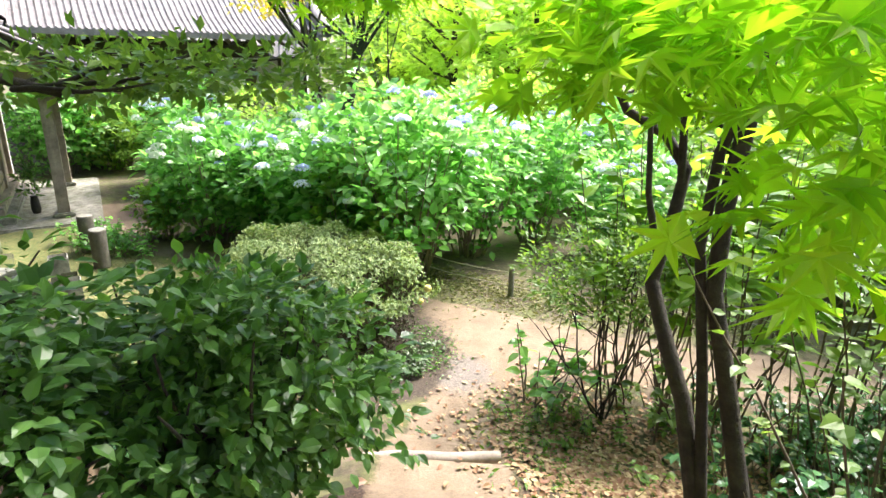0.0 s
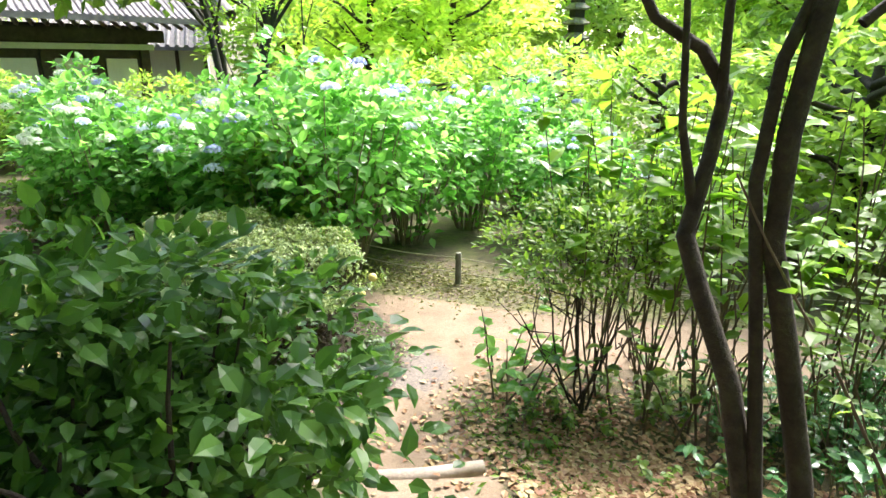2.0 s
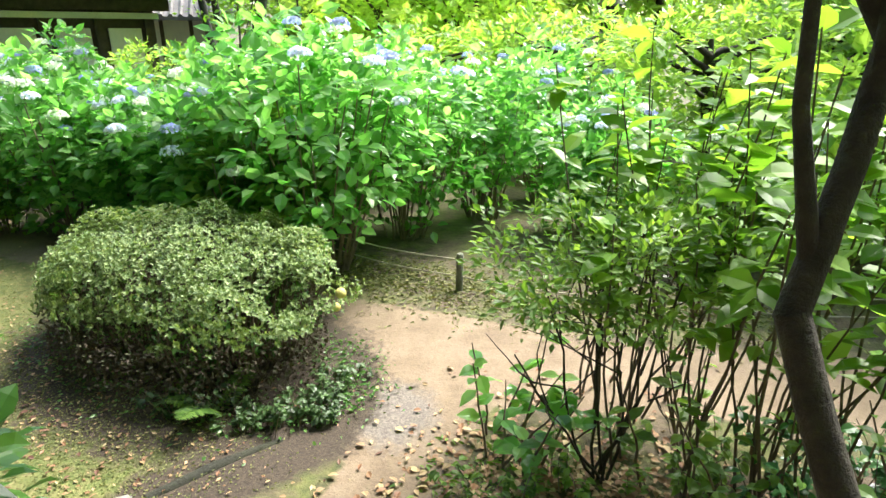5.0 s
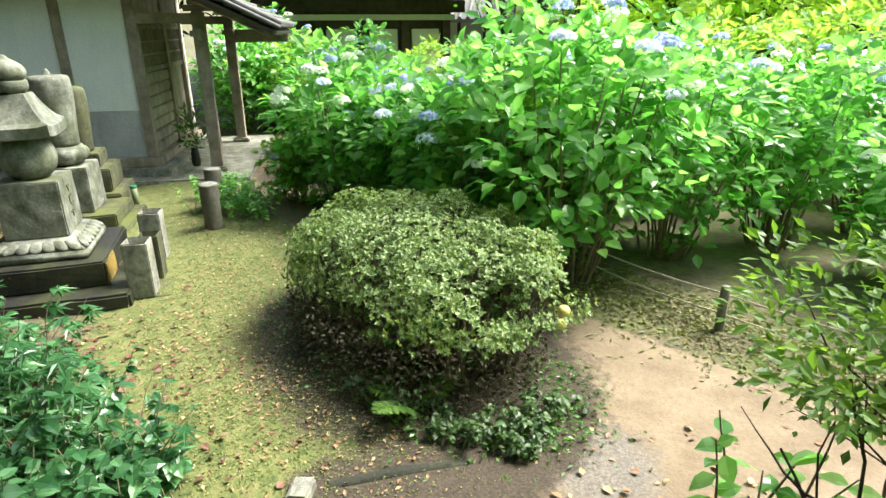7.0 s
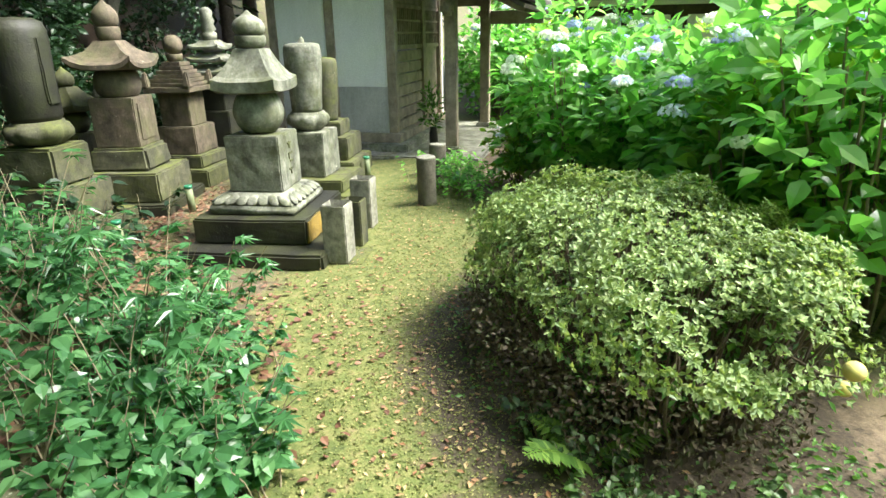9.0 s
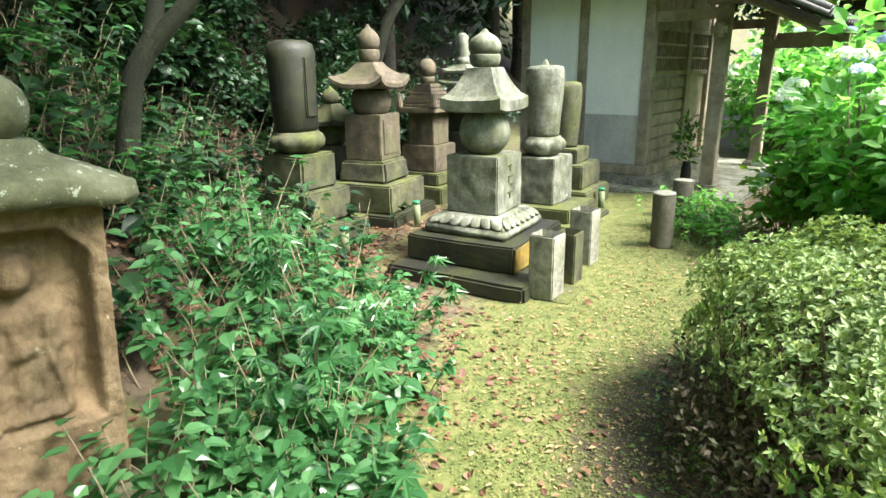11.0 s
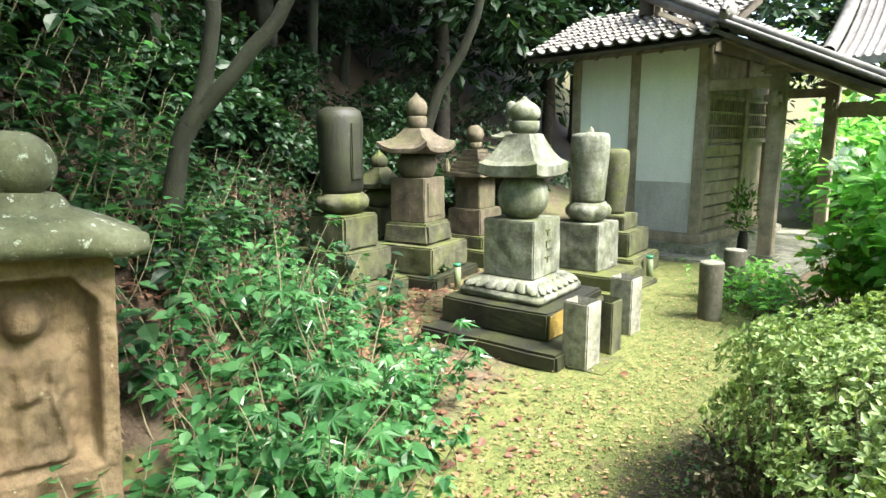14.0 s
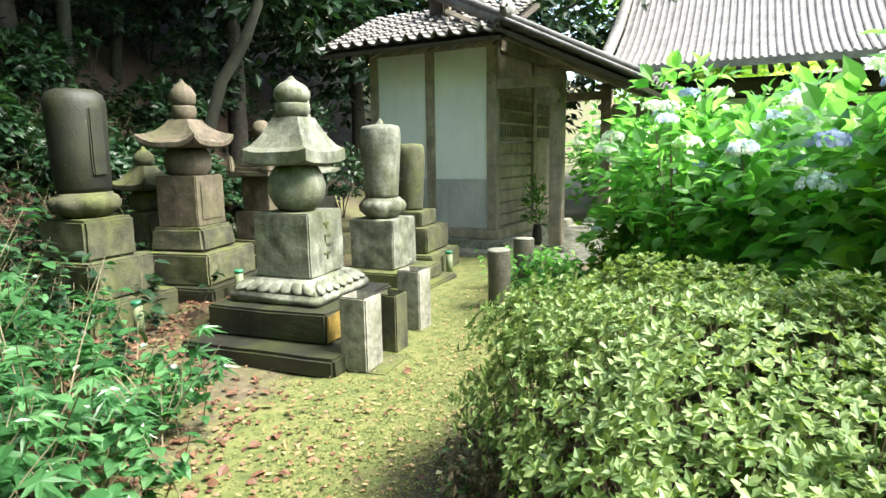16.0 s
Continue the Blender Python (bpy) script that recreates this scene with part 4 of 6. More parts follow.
for k in range(9):
    x = -1.95 + k * 0.275
    V, F = tube([[(x, 0.3, 2.82, 0.028), (x, -0.54, 2.43, 0.028)]], 4)
    np_part("rafter", V, F, WOOD_OLD, hall, "")
for k in range(8):
    y = -0.42 + k * 0.34
    V, F = tube([[(-0.4, y, 2.87, 0.032), (1.75, y, 1.84, 0.032)]], 4)
    np_part("rafter", V, F, WOOD_OLD, hall, "")
# ---- plants ----
def plant(name, x, y, label, category, group="", kind="", z=None):
    return thing(name, pose(x, y, hz(x, y) if z is None else z), label, category, group, kind)


def canes(rng, n, spread, hgt, r, lean=0.5, base=0.12):
    out = []
    for _ in range(n):
        a, k = rng.random() * 2 * math.pi, rng.random() ** 0.6
        b = (base * math.cos(a) * k, base * math.sin(a) * k, -0.03)
        e = (spread * math.cos(a) * k, spread * math.sin(a) * k, hgt * (0.7 + 0.35 * rng.random()))
        out.append(bent(b, e, r, r * 0.45, rng, 6, 0.10 * lean))
    return [tube([p], 5) for p in out]


# clipped azalea hedge bush
rng = np.random.default_rng(11)
AZ = plant("azalea_bush", -0.82, 6.38, "clipped azalea bush, pale green top over bare twigs", "bush", z=0.0)
AXL, AYL = Vector((-0.86, 0.51, 0)), Vector((0.51, 0.86, 0))


def azalea_point(n):
    """Places over a rounded long body, leafy on its top and upper sides only."""
    a = rng.random(n) * 2 * math.pi
    q = rng.random(n)
    th = np.arccos(1 - q * 0.98)
    sx = np.sin(th) ** 0.8
    bump = 1 + 0.06 * np.sin(a * 5 + 1) + 0.05 * np.sin(a * 9 + th * 6) + rng.normal(0, 0.025, n)
    u, v, w = 1.10 * sx * np.cos(a) * bump, 0.76 * sx * np.sin(a) * bump, 0.40 + 0.46 * np.cos(th) ** 0.75 * bump
    w += 0.05 * np.sin(u * 6) * np.sin(v * 7) + 0.03 * np.sin(u * 13 + 1) * np.sin(v * 11)
    tier = np.sin(9 * u + 2) * np.sin(8 * v) + np.sin(26 * w + 5 * u) + rng.normal(0, 0.3, n)
    w = np.where((th > 0.95) & (tier < -0.35), w - 5.0, w)
    p = u[:, None] * np.array(AXL) + v[:, None] * np.array(AYL) + w[:, None] * np.array((0, 0, 1.0))
    nn = (u / 1.4 ** 2)[:, None] * np.array(AXL) + (v / 0.8 ** 2)[:, None] * np.array(AYL) + (np.cos(th) / 0.6)[:, None] * np.array((0, 0, 1.0))
    return p, nn / (np.linalg.norm(nn, axis=1)[:, None] + 1e-9)


p0, n0 = azalea_point(13500)
flank = p0 @ np.array(AXL) + 0.25 * (p0 @ np.array(AYL))
thin = (flank < -0.15) & (p0[:, 2] < 0.74) & (rng.random(len(p0)) < 0.62)
n0 = n0[(p0[:, 2] > 0) & ~thin]
p0 = p0[(p0[:, 2] > 0) & ~thin]
whorl = 7
pos = np.repeat(p0 - n0 * rng.random((len(p0), 1)) ** 1.5 * 0.16, whorl, 0)
nr = np.repeat(n0, whorl, 0)
tang = rng.normal(0, 1, pos.shape)
tang -= nr * (tang * nr).sum(1)[:, None]
tang /= np.linalg.norm(tang, axis=1)[:, None]
V, F = blades(SMALL, pos, tang + nr * 0.45, nr + np.array((0, 0, 0.4)), 0.024 * (0.6 + 0.8 * rng.random(len(pos))), rng, 0.3)
tagged(np_part("leaves", V, F, L_AZALEA, AZ, "small pale green leaves in whorls"), kind="stuff")
limbs = []
for _ in range(420):
    u, v = rng.uniform(-1, 1), rng.uniform(-1, 1)
    if u * u + v * v > 0.9:
        continue
    b = AXL * (u * 0.78) + AYL * (v * 0.5) + Vector((0, 0, -0.02))
    e = AXL * (u * 1.04) + AYL * (v * 0.72) + Vector((0, 0, 0.40 + 0.42 * max(0, 1 - u * u - v * v) ** 0.5))
    limbs.append(bent(b, e, 0.011, 0.003, rng, 6, 0.22))
V, F = tube(limbs, 5)
tagged(np_part("twigwork", V, F, TWIG, AZ, "tangle of thin bare brown twigs"), kind="stuff")
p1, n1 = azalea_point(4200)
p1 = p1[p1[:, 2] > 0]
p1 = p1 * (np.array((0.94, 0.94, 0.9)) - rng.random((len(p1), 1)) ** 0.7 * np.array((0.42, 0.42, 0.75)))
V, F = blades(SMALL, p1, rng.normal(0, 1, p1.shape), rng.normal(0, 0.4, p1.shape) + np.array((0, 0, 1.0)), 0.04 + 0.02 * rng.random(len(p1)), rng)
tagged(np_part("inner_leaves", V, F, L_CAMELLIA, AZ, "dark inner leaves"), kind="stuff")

# Added dark leaves fill the underside, standing in for shade among bare twigs.
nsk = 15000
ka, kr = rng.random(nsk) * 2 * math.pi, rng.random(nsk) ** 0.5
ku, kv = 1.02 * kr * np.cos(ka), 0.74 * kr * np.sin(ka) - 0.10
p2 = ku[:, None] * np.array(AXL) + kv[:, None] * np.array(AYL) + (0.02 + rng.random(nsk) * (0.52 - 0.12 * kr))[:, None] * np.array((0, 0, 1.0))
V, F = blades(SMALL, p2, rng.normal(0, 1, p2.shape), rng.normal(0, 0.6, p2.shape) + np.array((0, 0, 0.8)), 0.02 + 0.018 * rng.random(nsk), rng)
tagged(np_part("shaded_leaves", V, F, L_SKIRT, AZ, "dark brown leaves added to darken the lower twigs"), kind="stuff")


def fern(x, y, z, n, ln, turn, label, mat=None, rise=0.75):
    r = np.random.default_rng(int(abs(x * 100 + y * 37)))
    ob = thing("fern", pose(x, y, z, 0, 0, turn), label, "fern", "ferns")
    for _ in range(n):
        a, l = r.random() * 2 * math.pi, ln * (0.7 + 0.5 * r.random())
        pts = []
        for i in range(13):
            t = i / 12
            pts.append(np.array((math.cos(a) * l * t * 0.8, math.sin(a) * l * t * 0.8, l * (rise * t - 0.6 * t * t))))
        P, T, N, S = [], [], [], []
        side = np.array((-math.sin(a), math.cos(a), 0))
        for i in range(1, 12):
            for q in (0, 0.5):
                t = (i + q) / 12
                c = pts[i] * (1 - q) + pts[i + 1] * q
                d = pts[i + 1] - pts[i]
                for sg in (1, -1):
                    P.append(c), T.append(side * sg + d / np.linalg.norm(d) * 0.35), N.append((0, 0, 1)), S.append(l * 0.26 * math.sin(math.pi * (0.12 + 0.86 * t)) ** 0.8)
        bl = blades(LANCE, np.array(P), np.array(T), np.array(N, float), np.array(S), r, 0.06)
        st = tube([[(*p, 0.0025) for p in pts]], 4)
        st = (np.array(st[0]), np.array([(f[0], f[1], f[2]) for f in st[1]] + [(f[0], f[2], f[3]) for f in st[1]]))
        V, F = joined(bl, st)
        np_part("frond", V, F, mat or L_SHRUB, ob, "")
    return ob


fern(-0.45, 5.56, 0.0, 3, 0.40, 60, "small green fern under the azalea bush", rise=1.15)
fern(-0.75, 5.72, 0.03, 3, 0.22, 20, "small green fern under the azalea bush")

# glossy dark evergreen shrub beside the steps
rng = np.random.default_rng(21)
CA = plant("evergreen_shrub", -0.30, 3.0, "glossy dark-leaved evergreen shrub beside the steps", "shrub")
limbs = [bent((0, 0, -0.05), (0.02, 0.02, 0.40), 0.035, 0.025, rng, 5, 0.1)]
for _ in range(46):
    a, k = rng.random() * 2 * math.pi, 0.25 + 0.75 * rng.random()
    limbs.append(bent((0.02, 0.02, 0.2 + 0.2 * rng.random()), (0.68 * k * math.cos(a), 0.46 * k * math.sin(a), 0.5 + 0.65 * rng.random()), 0.014, 0.003, rng, 6, 0.2))
V, F = tube(limbs, 6)
tagged(np_part("branchwork", V, F, BARK, CA, "dark crooked branches"), kind="stuff")
V, F = joined(crown(rng, (0.02, 0, 0.80), (0.76, 0.48, 0.44), 185, 22, L_CAMELLIA, 0.056, 0.13, OVATE, 0.3), crown(rng, (0.1, -0.1, 0.42), (0.45, 0.3, 0.2), 8, 10, L_CAMELLIA, 0.06, 0.12, OVATE, 0.4))
tagged(np_part("leaves", V, F, L_CAMELLIA, CA, "glossy pointed leaves"), kind="stuff")
copy_thing(CA, pose(-0.13, 3.12, hz(-0.13, 3.12), 0, 0, 200) @ Matrix.Diagonal((0.74, 0.7, 1.0, 1)))
copy_thing(CA, pose(-0.78, 2.50, hz(-0.78, 2.50), 0, 0, 150) @ Matrix.Diagonal((0.8, 1.1, 1.0, 1)))


# hydrangeas
def hydrangea(seed, spread, hgt, n_canes, clumps, heads, mat, leaf=0.14, low=0.14):
    r = np.random.default_rng(seed)
    ob = thing("hydrangea_bush", Matrix.Identity(4), "leafy hydrangea bush with pale blue flower heads", "hydrangea", "hydrangeas along the path")
    for V, F in canes(r, n_canes, spread * 0.8, hgt * 0.9, 0.012, 0.8, 0.22):
        np_part("cane", V, F, CANE, ob, "bare brown cane")
    V, F = joined(crown(r, (0, 0, hgt * 0.66), (spread, spread, hgt * 0.42), clumps, 12, mat, leaf, 0.20, OVATE, 0.15, 0.12), crown(r, (0, 0, hgt * 0.36), (spread * 0.92, spread * 0.92, hgt * 0.32), int(clumps * low), 10, mat, leaf * 0.9, 0.2, OVATE, 0.15, 0.06),
                  crown(r, (r.normal(0, 0.2), r.normal(0, 0.2), hgt * 1.0), (spread * 0.6, spread * 0.6, hgt * 0.22), clumps // 8, 9, mat, leaf, 0.16, OVATE, 0.1))
    tagged(np_part("leaves", V, F, mat, ob, "broad toothed leaves"), kind="stuff")
    for k in range(heads):
        a, th = r.random() * 2 * math.pi, math.acos(1 - r.random() * 0.75)
        c = np.array((spread * 1.0 * math.sin(th) * math.cos(a), spread * 1.0 * math.sin(th) * math.sin(a), hgt * 0.68 + hgt * 0.42 * math.cos(th)))
        m = 70
        d = r.normal(0, 1, (m, 3))
        d /= np.linalg.norm(d, axis=1)[:, None]
        d[:, 2] = np.abs(d[:, 2])
        rad = 0.055 + 0.035 * r.random()
        V, F = blades(PETALS, c + d * rad * np.array((1, 1, 0.7)), r.normal(0, 1, d.shape), d, 0.026 + 0.012 * r.random(m), r, 0.15)
        np_part("flower_head", V, F, (PETAL, PETAL_PALE, PETAL_BLUE, PETAL, PETAL_PALE)[int(r.integers(5))], ob, "round pale blue flower head")
    return ob


HY = [hydrangea(31, 0.78, 1.45, 22, 130, 28, L_HYDRANGEA, 0.125, 0.55), hydrangea(32, 0.9, 1.85, 26, 150, 12, L_HYDRANGEA, 0.12, 0.18), hydrangea(33, 0.7, 1.25, 18, 95, 7, L_BRIGHT, 0.12, 0.4)]
SPOTS = [(-2.85, 8.6, 0, 0.95, 20), (-2.05, 8.55, 0, 0.88, 80), (-1.35, 8.15, 0, 1.0, 140), (-0.75, 7.75, 2, 1.0, 10), (-0.2, 7.6, 1, 0.98, 200), (0.45, 8.5, 1, 0.9, 260),
         (-2.6, 9.8, 1, 0.74, 310), (-1.5, 9.7, 1, 0.88, 45), (-0.5, 9.3, 0, 1.15, 100), (-3.9, 10.2, 0, 0.82, 150), (1.3, 9.4, 1, 0.9, 15), (-3.55, 8.55, 2, 0.55, 70), (2.4, 8.6, 0, 0.85, 190), (3.6, 8.1, 2, 0.9, 230),
         (-2.2, 11.2, 0, 1.1, 0), (0.2, 11.0, 0, 1.2, 70), (2.3, 10.8, 1, 1.0, 130), (-4.8, 11.8, 0, 1.1, 200), (-7.7, 12.3, 0, 1.1, 30), (-6.9, 12.9, 2, 0.8, 120), (-7.9, 13.4, 1, 1.1, 200)]
used = set()
for x, y, k, sc, turn in SPOTS:
    if k in used:
        copy_thing(HY[k], pose(x, y, hz(x, y), 0, 0, turn) @ Matrix.Diagonal((sc, sc, sc, 1)))
    else:
        used.add(k)
        HY[k].matrix_basis = pose(x, y, hz(x, y), 0, 0, turn)
# ---- trees ----
def limb_tree(name, x, y, paths, mat, label, foliage=(), leafmat=None):
    ob = thing(name, pose(0, 0, 0), label, "tree")
    for k, path in enumerate(paths):
        V, F = tube([path], 10)
        np_part("limb" if k else "trunk", V, F, mat, ob, "", True)
    if foliage:
        V, F = joined(*foliage)
        tagged(np_part("leaves", V, F, leafmat, ob, ""), kind="stuff")
    return ob


rng = np.random.default_rng(41)
T1 = [[(1.66, 3.40, 0.30, 0.04797), (1.60, 3.47, 0.75, 0.03966), (1.53, 3.55, 1.12, 0.03582), (1.43, 3.65, 1.42, 0.03198), (1.38, 3.71, 1.60, 0.03006)],
      [(1.38, 3.71, 1.58, 0.02942), (1.44, 3.74, 1.85, 0.02558), (1.47, 3.76, 2.05, 0.0243), (1.38, 3.77, 2.18, 0.02175), (1.22, 3.78, 2.27, 0.01791), (1.12, 3.80, 2.45, 0.01407), (1.0, 3.85, 2.75, 0.008954), (0.8, 3.9, 3.0, 0.005117)],
      [(1.40, 3.72, 1.68, 0.01919), (1.33, 3.73, 1.95, 0.01279), (1.30, 3.74, 2.3, 0.01023), (1.24, 3.8, 2.9, 0.006396)],
      [(1.46, 3.75, 1.95, 0.01791), (1.42, 3.72, 2.3, 0.01407), (1.44, 3.68, 2.8, 0.009594), (1.5, 3.6, 3.5, 0.005117)]]
T2 = [[(1.78, 3.36, 0.30, 0.04477), (1.76, 3.42, 0.8, 0.03838), (1.645, 3.48, 1.3, 0.036), (1.565, 3.52, 1.62, 0.031), (1.555, 3.53, 1.95, 0.033), (1.585, 3.53, 2.3, 0.031), (1.65, 3.53, 2.7, 0.02878), (1.80, 3.6, 3.4, 0.02132), (1.3, 4.2, 4.2, 0.0164), (0.7, 4.9, 4.7, 0.012), (-0.7, 4.9, 4.75, 0.006)],
      [(1.62, 3.44, 0.75, 0.02558), (1.57, 3.52, 1.3, 0.02175), (1.50, 3.56, 1.8, 0.02047), (1.52, 3.57, 2.15, 0.02047), (1.59, 3.55, 2.4, 0.01919)],
      [(1.70, 3.53, 2.25, 0.01663), (1.85, 3.5, 2.4, 0.01151), (2.1, 3.45, 2.5, 0.007675), (2.4, 3.4, 2.75, 0.003838)]]
limb_tree("slim_tree", 0, 0, T1, BARK, "slim dark tree forking above the leaf litter", [crown(rng, (1.3, 4.0, 3.6), (1.1, 1.0, 0.7), 60, 26, None, 0.06, 0.3, SMALL)], L_BRIGHT)
# The last two crowns and their bough are unseen, added to shade the bank.
limb_tree("slim_tree", 0, 0, T2, BARK, "slim dark crooked tree beside its twin, with added shade crowns", [crown(rng, (2.1, 3.9, 3.9), (1.2, 1.1, 0.8), 60, 26, None, 0.06, 0.3, SMALL), crown(rng, (0.6, 5.0, 4.9), (1.6, 1.5, 0.5), 220, 30, None, 0.1, 0.35, SMALL), crown(rng, (-0.9, 4.9, 4.7), (1.2, 0.9, 0.4), 150, 30, None, 0.1, 0.3, SMALL)], L_BRIGHT)

# maple: boughs reach over the top of the steps
rng = np.random.default_rng(43)
mp = [bent((2.6, 0.9, hz(2.6, 0.9) - 0.1), (2.3, 1.3, 3.2), 0.08, 0.05, rng, 8, 0.12)]
ends = [(1.15, 2.15, 2.75), (1.22, 2.22, 2.45), (0.95, 2.45, 2.55), (0.4, 3.25, 2.75), (1.55, 2.5, 2.9), (0.1, 2.9, 3.3), (1.28, 2.3, 2.2)]
for e in ends:
    mp.append(bent((2.3, 1.35, 3.05), e, 0.018, 0.004, rng, 7, 0.12))
clouds = [crown(rng, (1.16, 2.12, 2.42), (0.14, 0.16, 0.42), 26, 9, None, 0.085, 0.10, STAR, 0.2), crown(rng, (0.98, 2.42, 2.5), (0.28, 0.25, 0.13), 50, 9, None, 0.085, 0.10, STAR, 0.2), crown(rng, (0.35, 3.3, 2.72), (0.5, 0.3, 0.12), 40, 9, None, 0.085, 0.10, STAR, 0.2),
          crown(rng, (1.5, 2.65, 2.7), (0.28, 0.25, 0.4), 44, 9, None, 0.085, 0.12, STAR, 0.2), crown(rng, (-0.3, 3.3, 3.6), (0.9, 0.5, 0.25), 60, 9, None, 0.085, 0.12, STAR, 0.2)]
limb_tree("maple_tree", 0, 0, mp, BARK, "young maple with bright green star-shaped leaves", clouds, L_MAPLE)

# bough over the head of the steps
rng = np.random.default_rng(44)
bo = [bent((-2.0, 1.9, hz(-2.0, 1.9) - 0.2), (-1.7, 2.2, 2.9), 0.09, 0.06, rng, 8, 0.08), bent((-1.72, 2.2, 2.7), (-0.75, 3.3, 2.3), 0.03, 0.016, rng, 7, 0.1)]
for e in ((-0.2, 3.5, 2.5), (-0.45, 3.6, 2.3), (0.0, 3.7, 2.45), (-0.9, 3.6, 2.45), (-0.35, 3.2, 2.38)):
    bo.append(bent((-0.85, 3.2, 2.33), e, 0.010, 0.003, rng, 6, 0.12))
limb_tree("garden_tree", 0, 0, bo, BARK, "small garden tree leaning over the steps", [crown(rng, (-0.55, 3.5, 2.36), (0.85, 0.45, 0.11), 120, 12, None, 0.055, 0.13, SMALL, 0.2)], L_SHRUB)

# multi-stemmed shrub by the path
rng = np.random.default_rng(47)
SH = plant("open_shrub", 1.52, 5.03, "open multi-stemmed shrub with small green leaves", "shrub")
limbs = []
for e in ((-0.28, 0.1, 0.95), (-0.1, 0.25, 1.15), (0.1, -0.05, 1.2), (0.32, 0.1, 1.05), (0.02, 0.3, 1.2), (-0.42, -0.1, 0.72), (0.5, 0.2, 0.8), (0.2, 0.35, 1.25)):
    limbs.append(bent((rng.uniform(-0.05, 0.05), rng.uniform(-0.05, 0.05), -0.04), e, 0.0085, 0.004, rng, 7, 0.14))
    for _ in range(6):
        k = rng.uniform(0.45, 0.95)
        p = np.array(e) * k
        limbs.append(bent(p, p + rng.normal(0, 0.16, 3) + np.array((0, 0, 0.16)), 0.005, 0.0015, rng, 4, 0.2))
for k in range(8):
    V, F = tube(limbs[k * 7:k * 7 + 7], 5)
    np_part("stem", V, F, BARK, SH, "thin dark twiggy stem")
V, F = crown(rng, (0.02, 0.1, 1.08), (0.60, 0.48, 0.34), 120, 22, None, 0.044, 0.12, SMALL, 0.05)
tagged(np_part("leaves", V, F, L_SHRUB, SH, "fine light green leaves"), kind="stuff")

# tall big-leaved shoots behind it
def shoots(x, y, n, hgt, spread, leaf, mat, seed, label, low=0.3):
    r = np.random.default_rng(seed)
    ob = plant("leafy_shoots", x, y, label, "shrub", "leafy shoots by the path")
    st, P, T, N = [], [], [], []
    for _ in range(n):
        a, k = r.random() * 2 * math.pi, r.random() ** 0.5
        b = np.array((spread * k * math.cos(a), spread * k * math.sin(a), -0.03))
        e = b + np.array((r.normal(0, 0.2), r.normal(0, 0.2), hgt * (0.6 + 0.5 * r.random())))
        st.append(bent(b, e, 0.008, 0.003, r, 7, 0.08))
        for i in range(int(5 + 9 * hgt / 1.5)):
            t = low + (1 - low) * r.random()
            q = st[-1][min(int(t * 7), 6)]
            ang = r.random() * 2 * math.pi
            P.append(np.array(q[:3]) + (e - b) / 7 * (t * 7 % 1)), T.append((math.cos(ang), math.sin(ang), 0.1)), N.append((0.2 * math.cos(ang), 0.2 * math.sin(ang), 1))
    for s in st:
        V, F = tube([s], 5)
        np_part("stem", V, F, TWIG, ob, "")
    V, F = blades(OVATE, np.array(P), np.array(T), np.array(N, float), leaf * (0.6 + 0.7 * r.random(len(P))), r, 0.3)
    tagged(np_part("leaves", V, F, mat, ob, "broad fresh green leaves"), kind="stuff")
    return ob


shoots(2.35, 5.05, 26, 1.9, 0.5, 0.15, L_BRIGHT, 51, "tall bright green broad-leaved shoots", 0.55)
shoots(1.85, 5.45, 22, 1.85, 0.4, 0.14, L_BRIGHT, 58, "tall bright green broad-leaved shoots", 0.62)
shoots(3.1, 4.7, 30, 1.9, 0.55, 0.10, L_SHRUB, 52, "tall green broad-leaved shoots")
shoots(1.18, 5.22, 10, 0.55, 0.22, 0.12, L_HYDRANGEA, 53, "low shoots with drooping broad leaves")
shoots(1.95, 5.0, 10, 0.8, 0.35, 0.09, L_SHRUB, 54, "low green shoots under the open shrub")
shoots(2.5, 4.2, 22, 0.8, 0.6, 0.06, L_SHRUB, 55, "low green undergrowth beneath the slim trees")
shoots(3.6, 3.6, 34, 2.2, 0.8, 0.085, L_SHRUB, 56, "tall green shoots behind the slim trees")
shoots(2.6, 3.0, 22, 1.2, 0.6, 0.07, L_SHRUB, 57, "green undergrowth behind the slim trees")

# mossy tree on the bank
rng = np.random.default_rng(61)
bx, by = -2.95, 3.60
b0 = hz(bx, by)
limb_tree("bank_tree", 0, 0, [
    [(bx, 3.58, b0 - 0.25, 0.085), (bx, 3.64, 1.05, 0.062), (bx, 3.69, 1.29, 0.054), (bx, 3.73, 1.47, 0.052), (bx, 3.79, 1.57, 0.054), (bx, 3.85, 1.66, 0.05)],
    [(bx, 3.82, 1.60, 0.045), (bx - 0.02, 3.87, 1.78, 0.042), (bx - 0.02, 3.90, 1.92, 0.04), (bx, 3.94, 2.10, 0.039), (bx, 3.96, 2.7, 0.035), (bx, 3.9, 4.0, 0.026)],
    [(bx, 3.83, 1.61, 0.045), (bx + 0.01, 3.93, 1.72, 0.044), (bx + 0.02, 4.01, 1.80, 0.042), (bx + 0.02, 4.12, 1.94, 0.041), (bx + 0.04, 4.25, 2.07, 0.038), (bx + 0.1, 4.5, 2.5, 0.033), (bx + 0.1, 4.8, 3.4, 0.024)]],
    BARK_MOSS, "mossy forked tree growing on the dark bank")

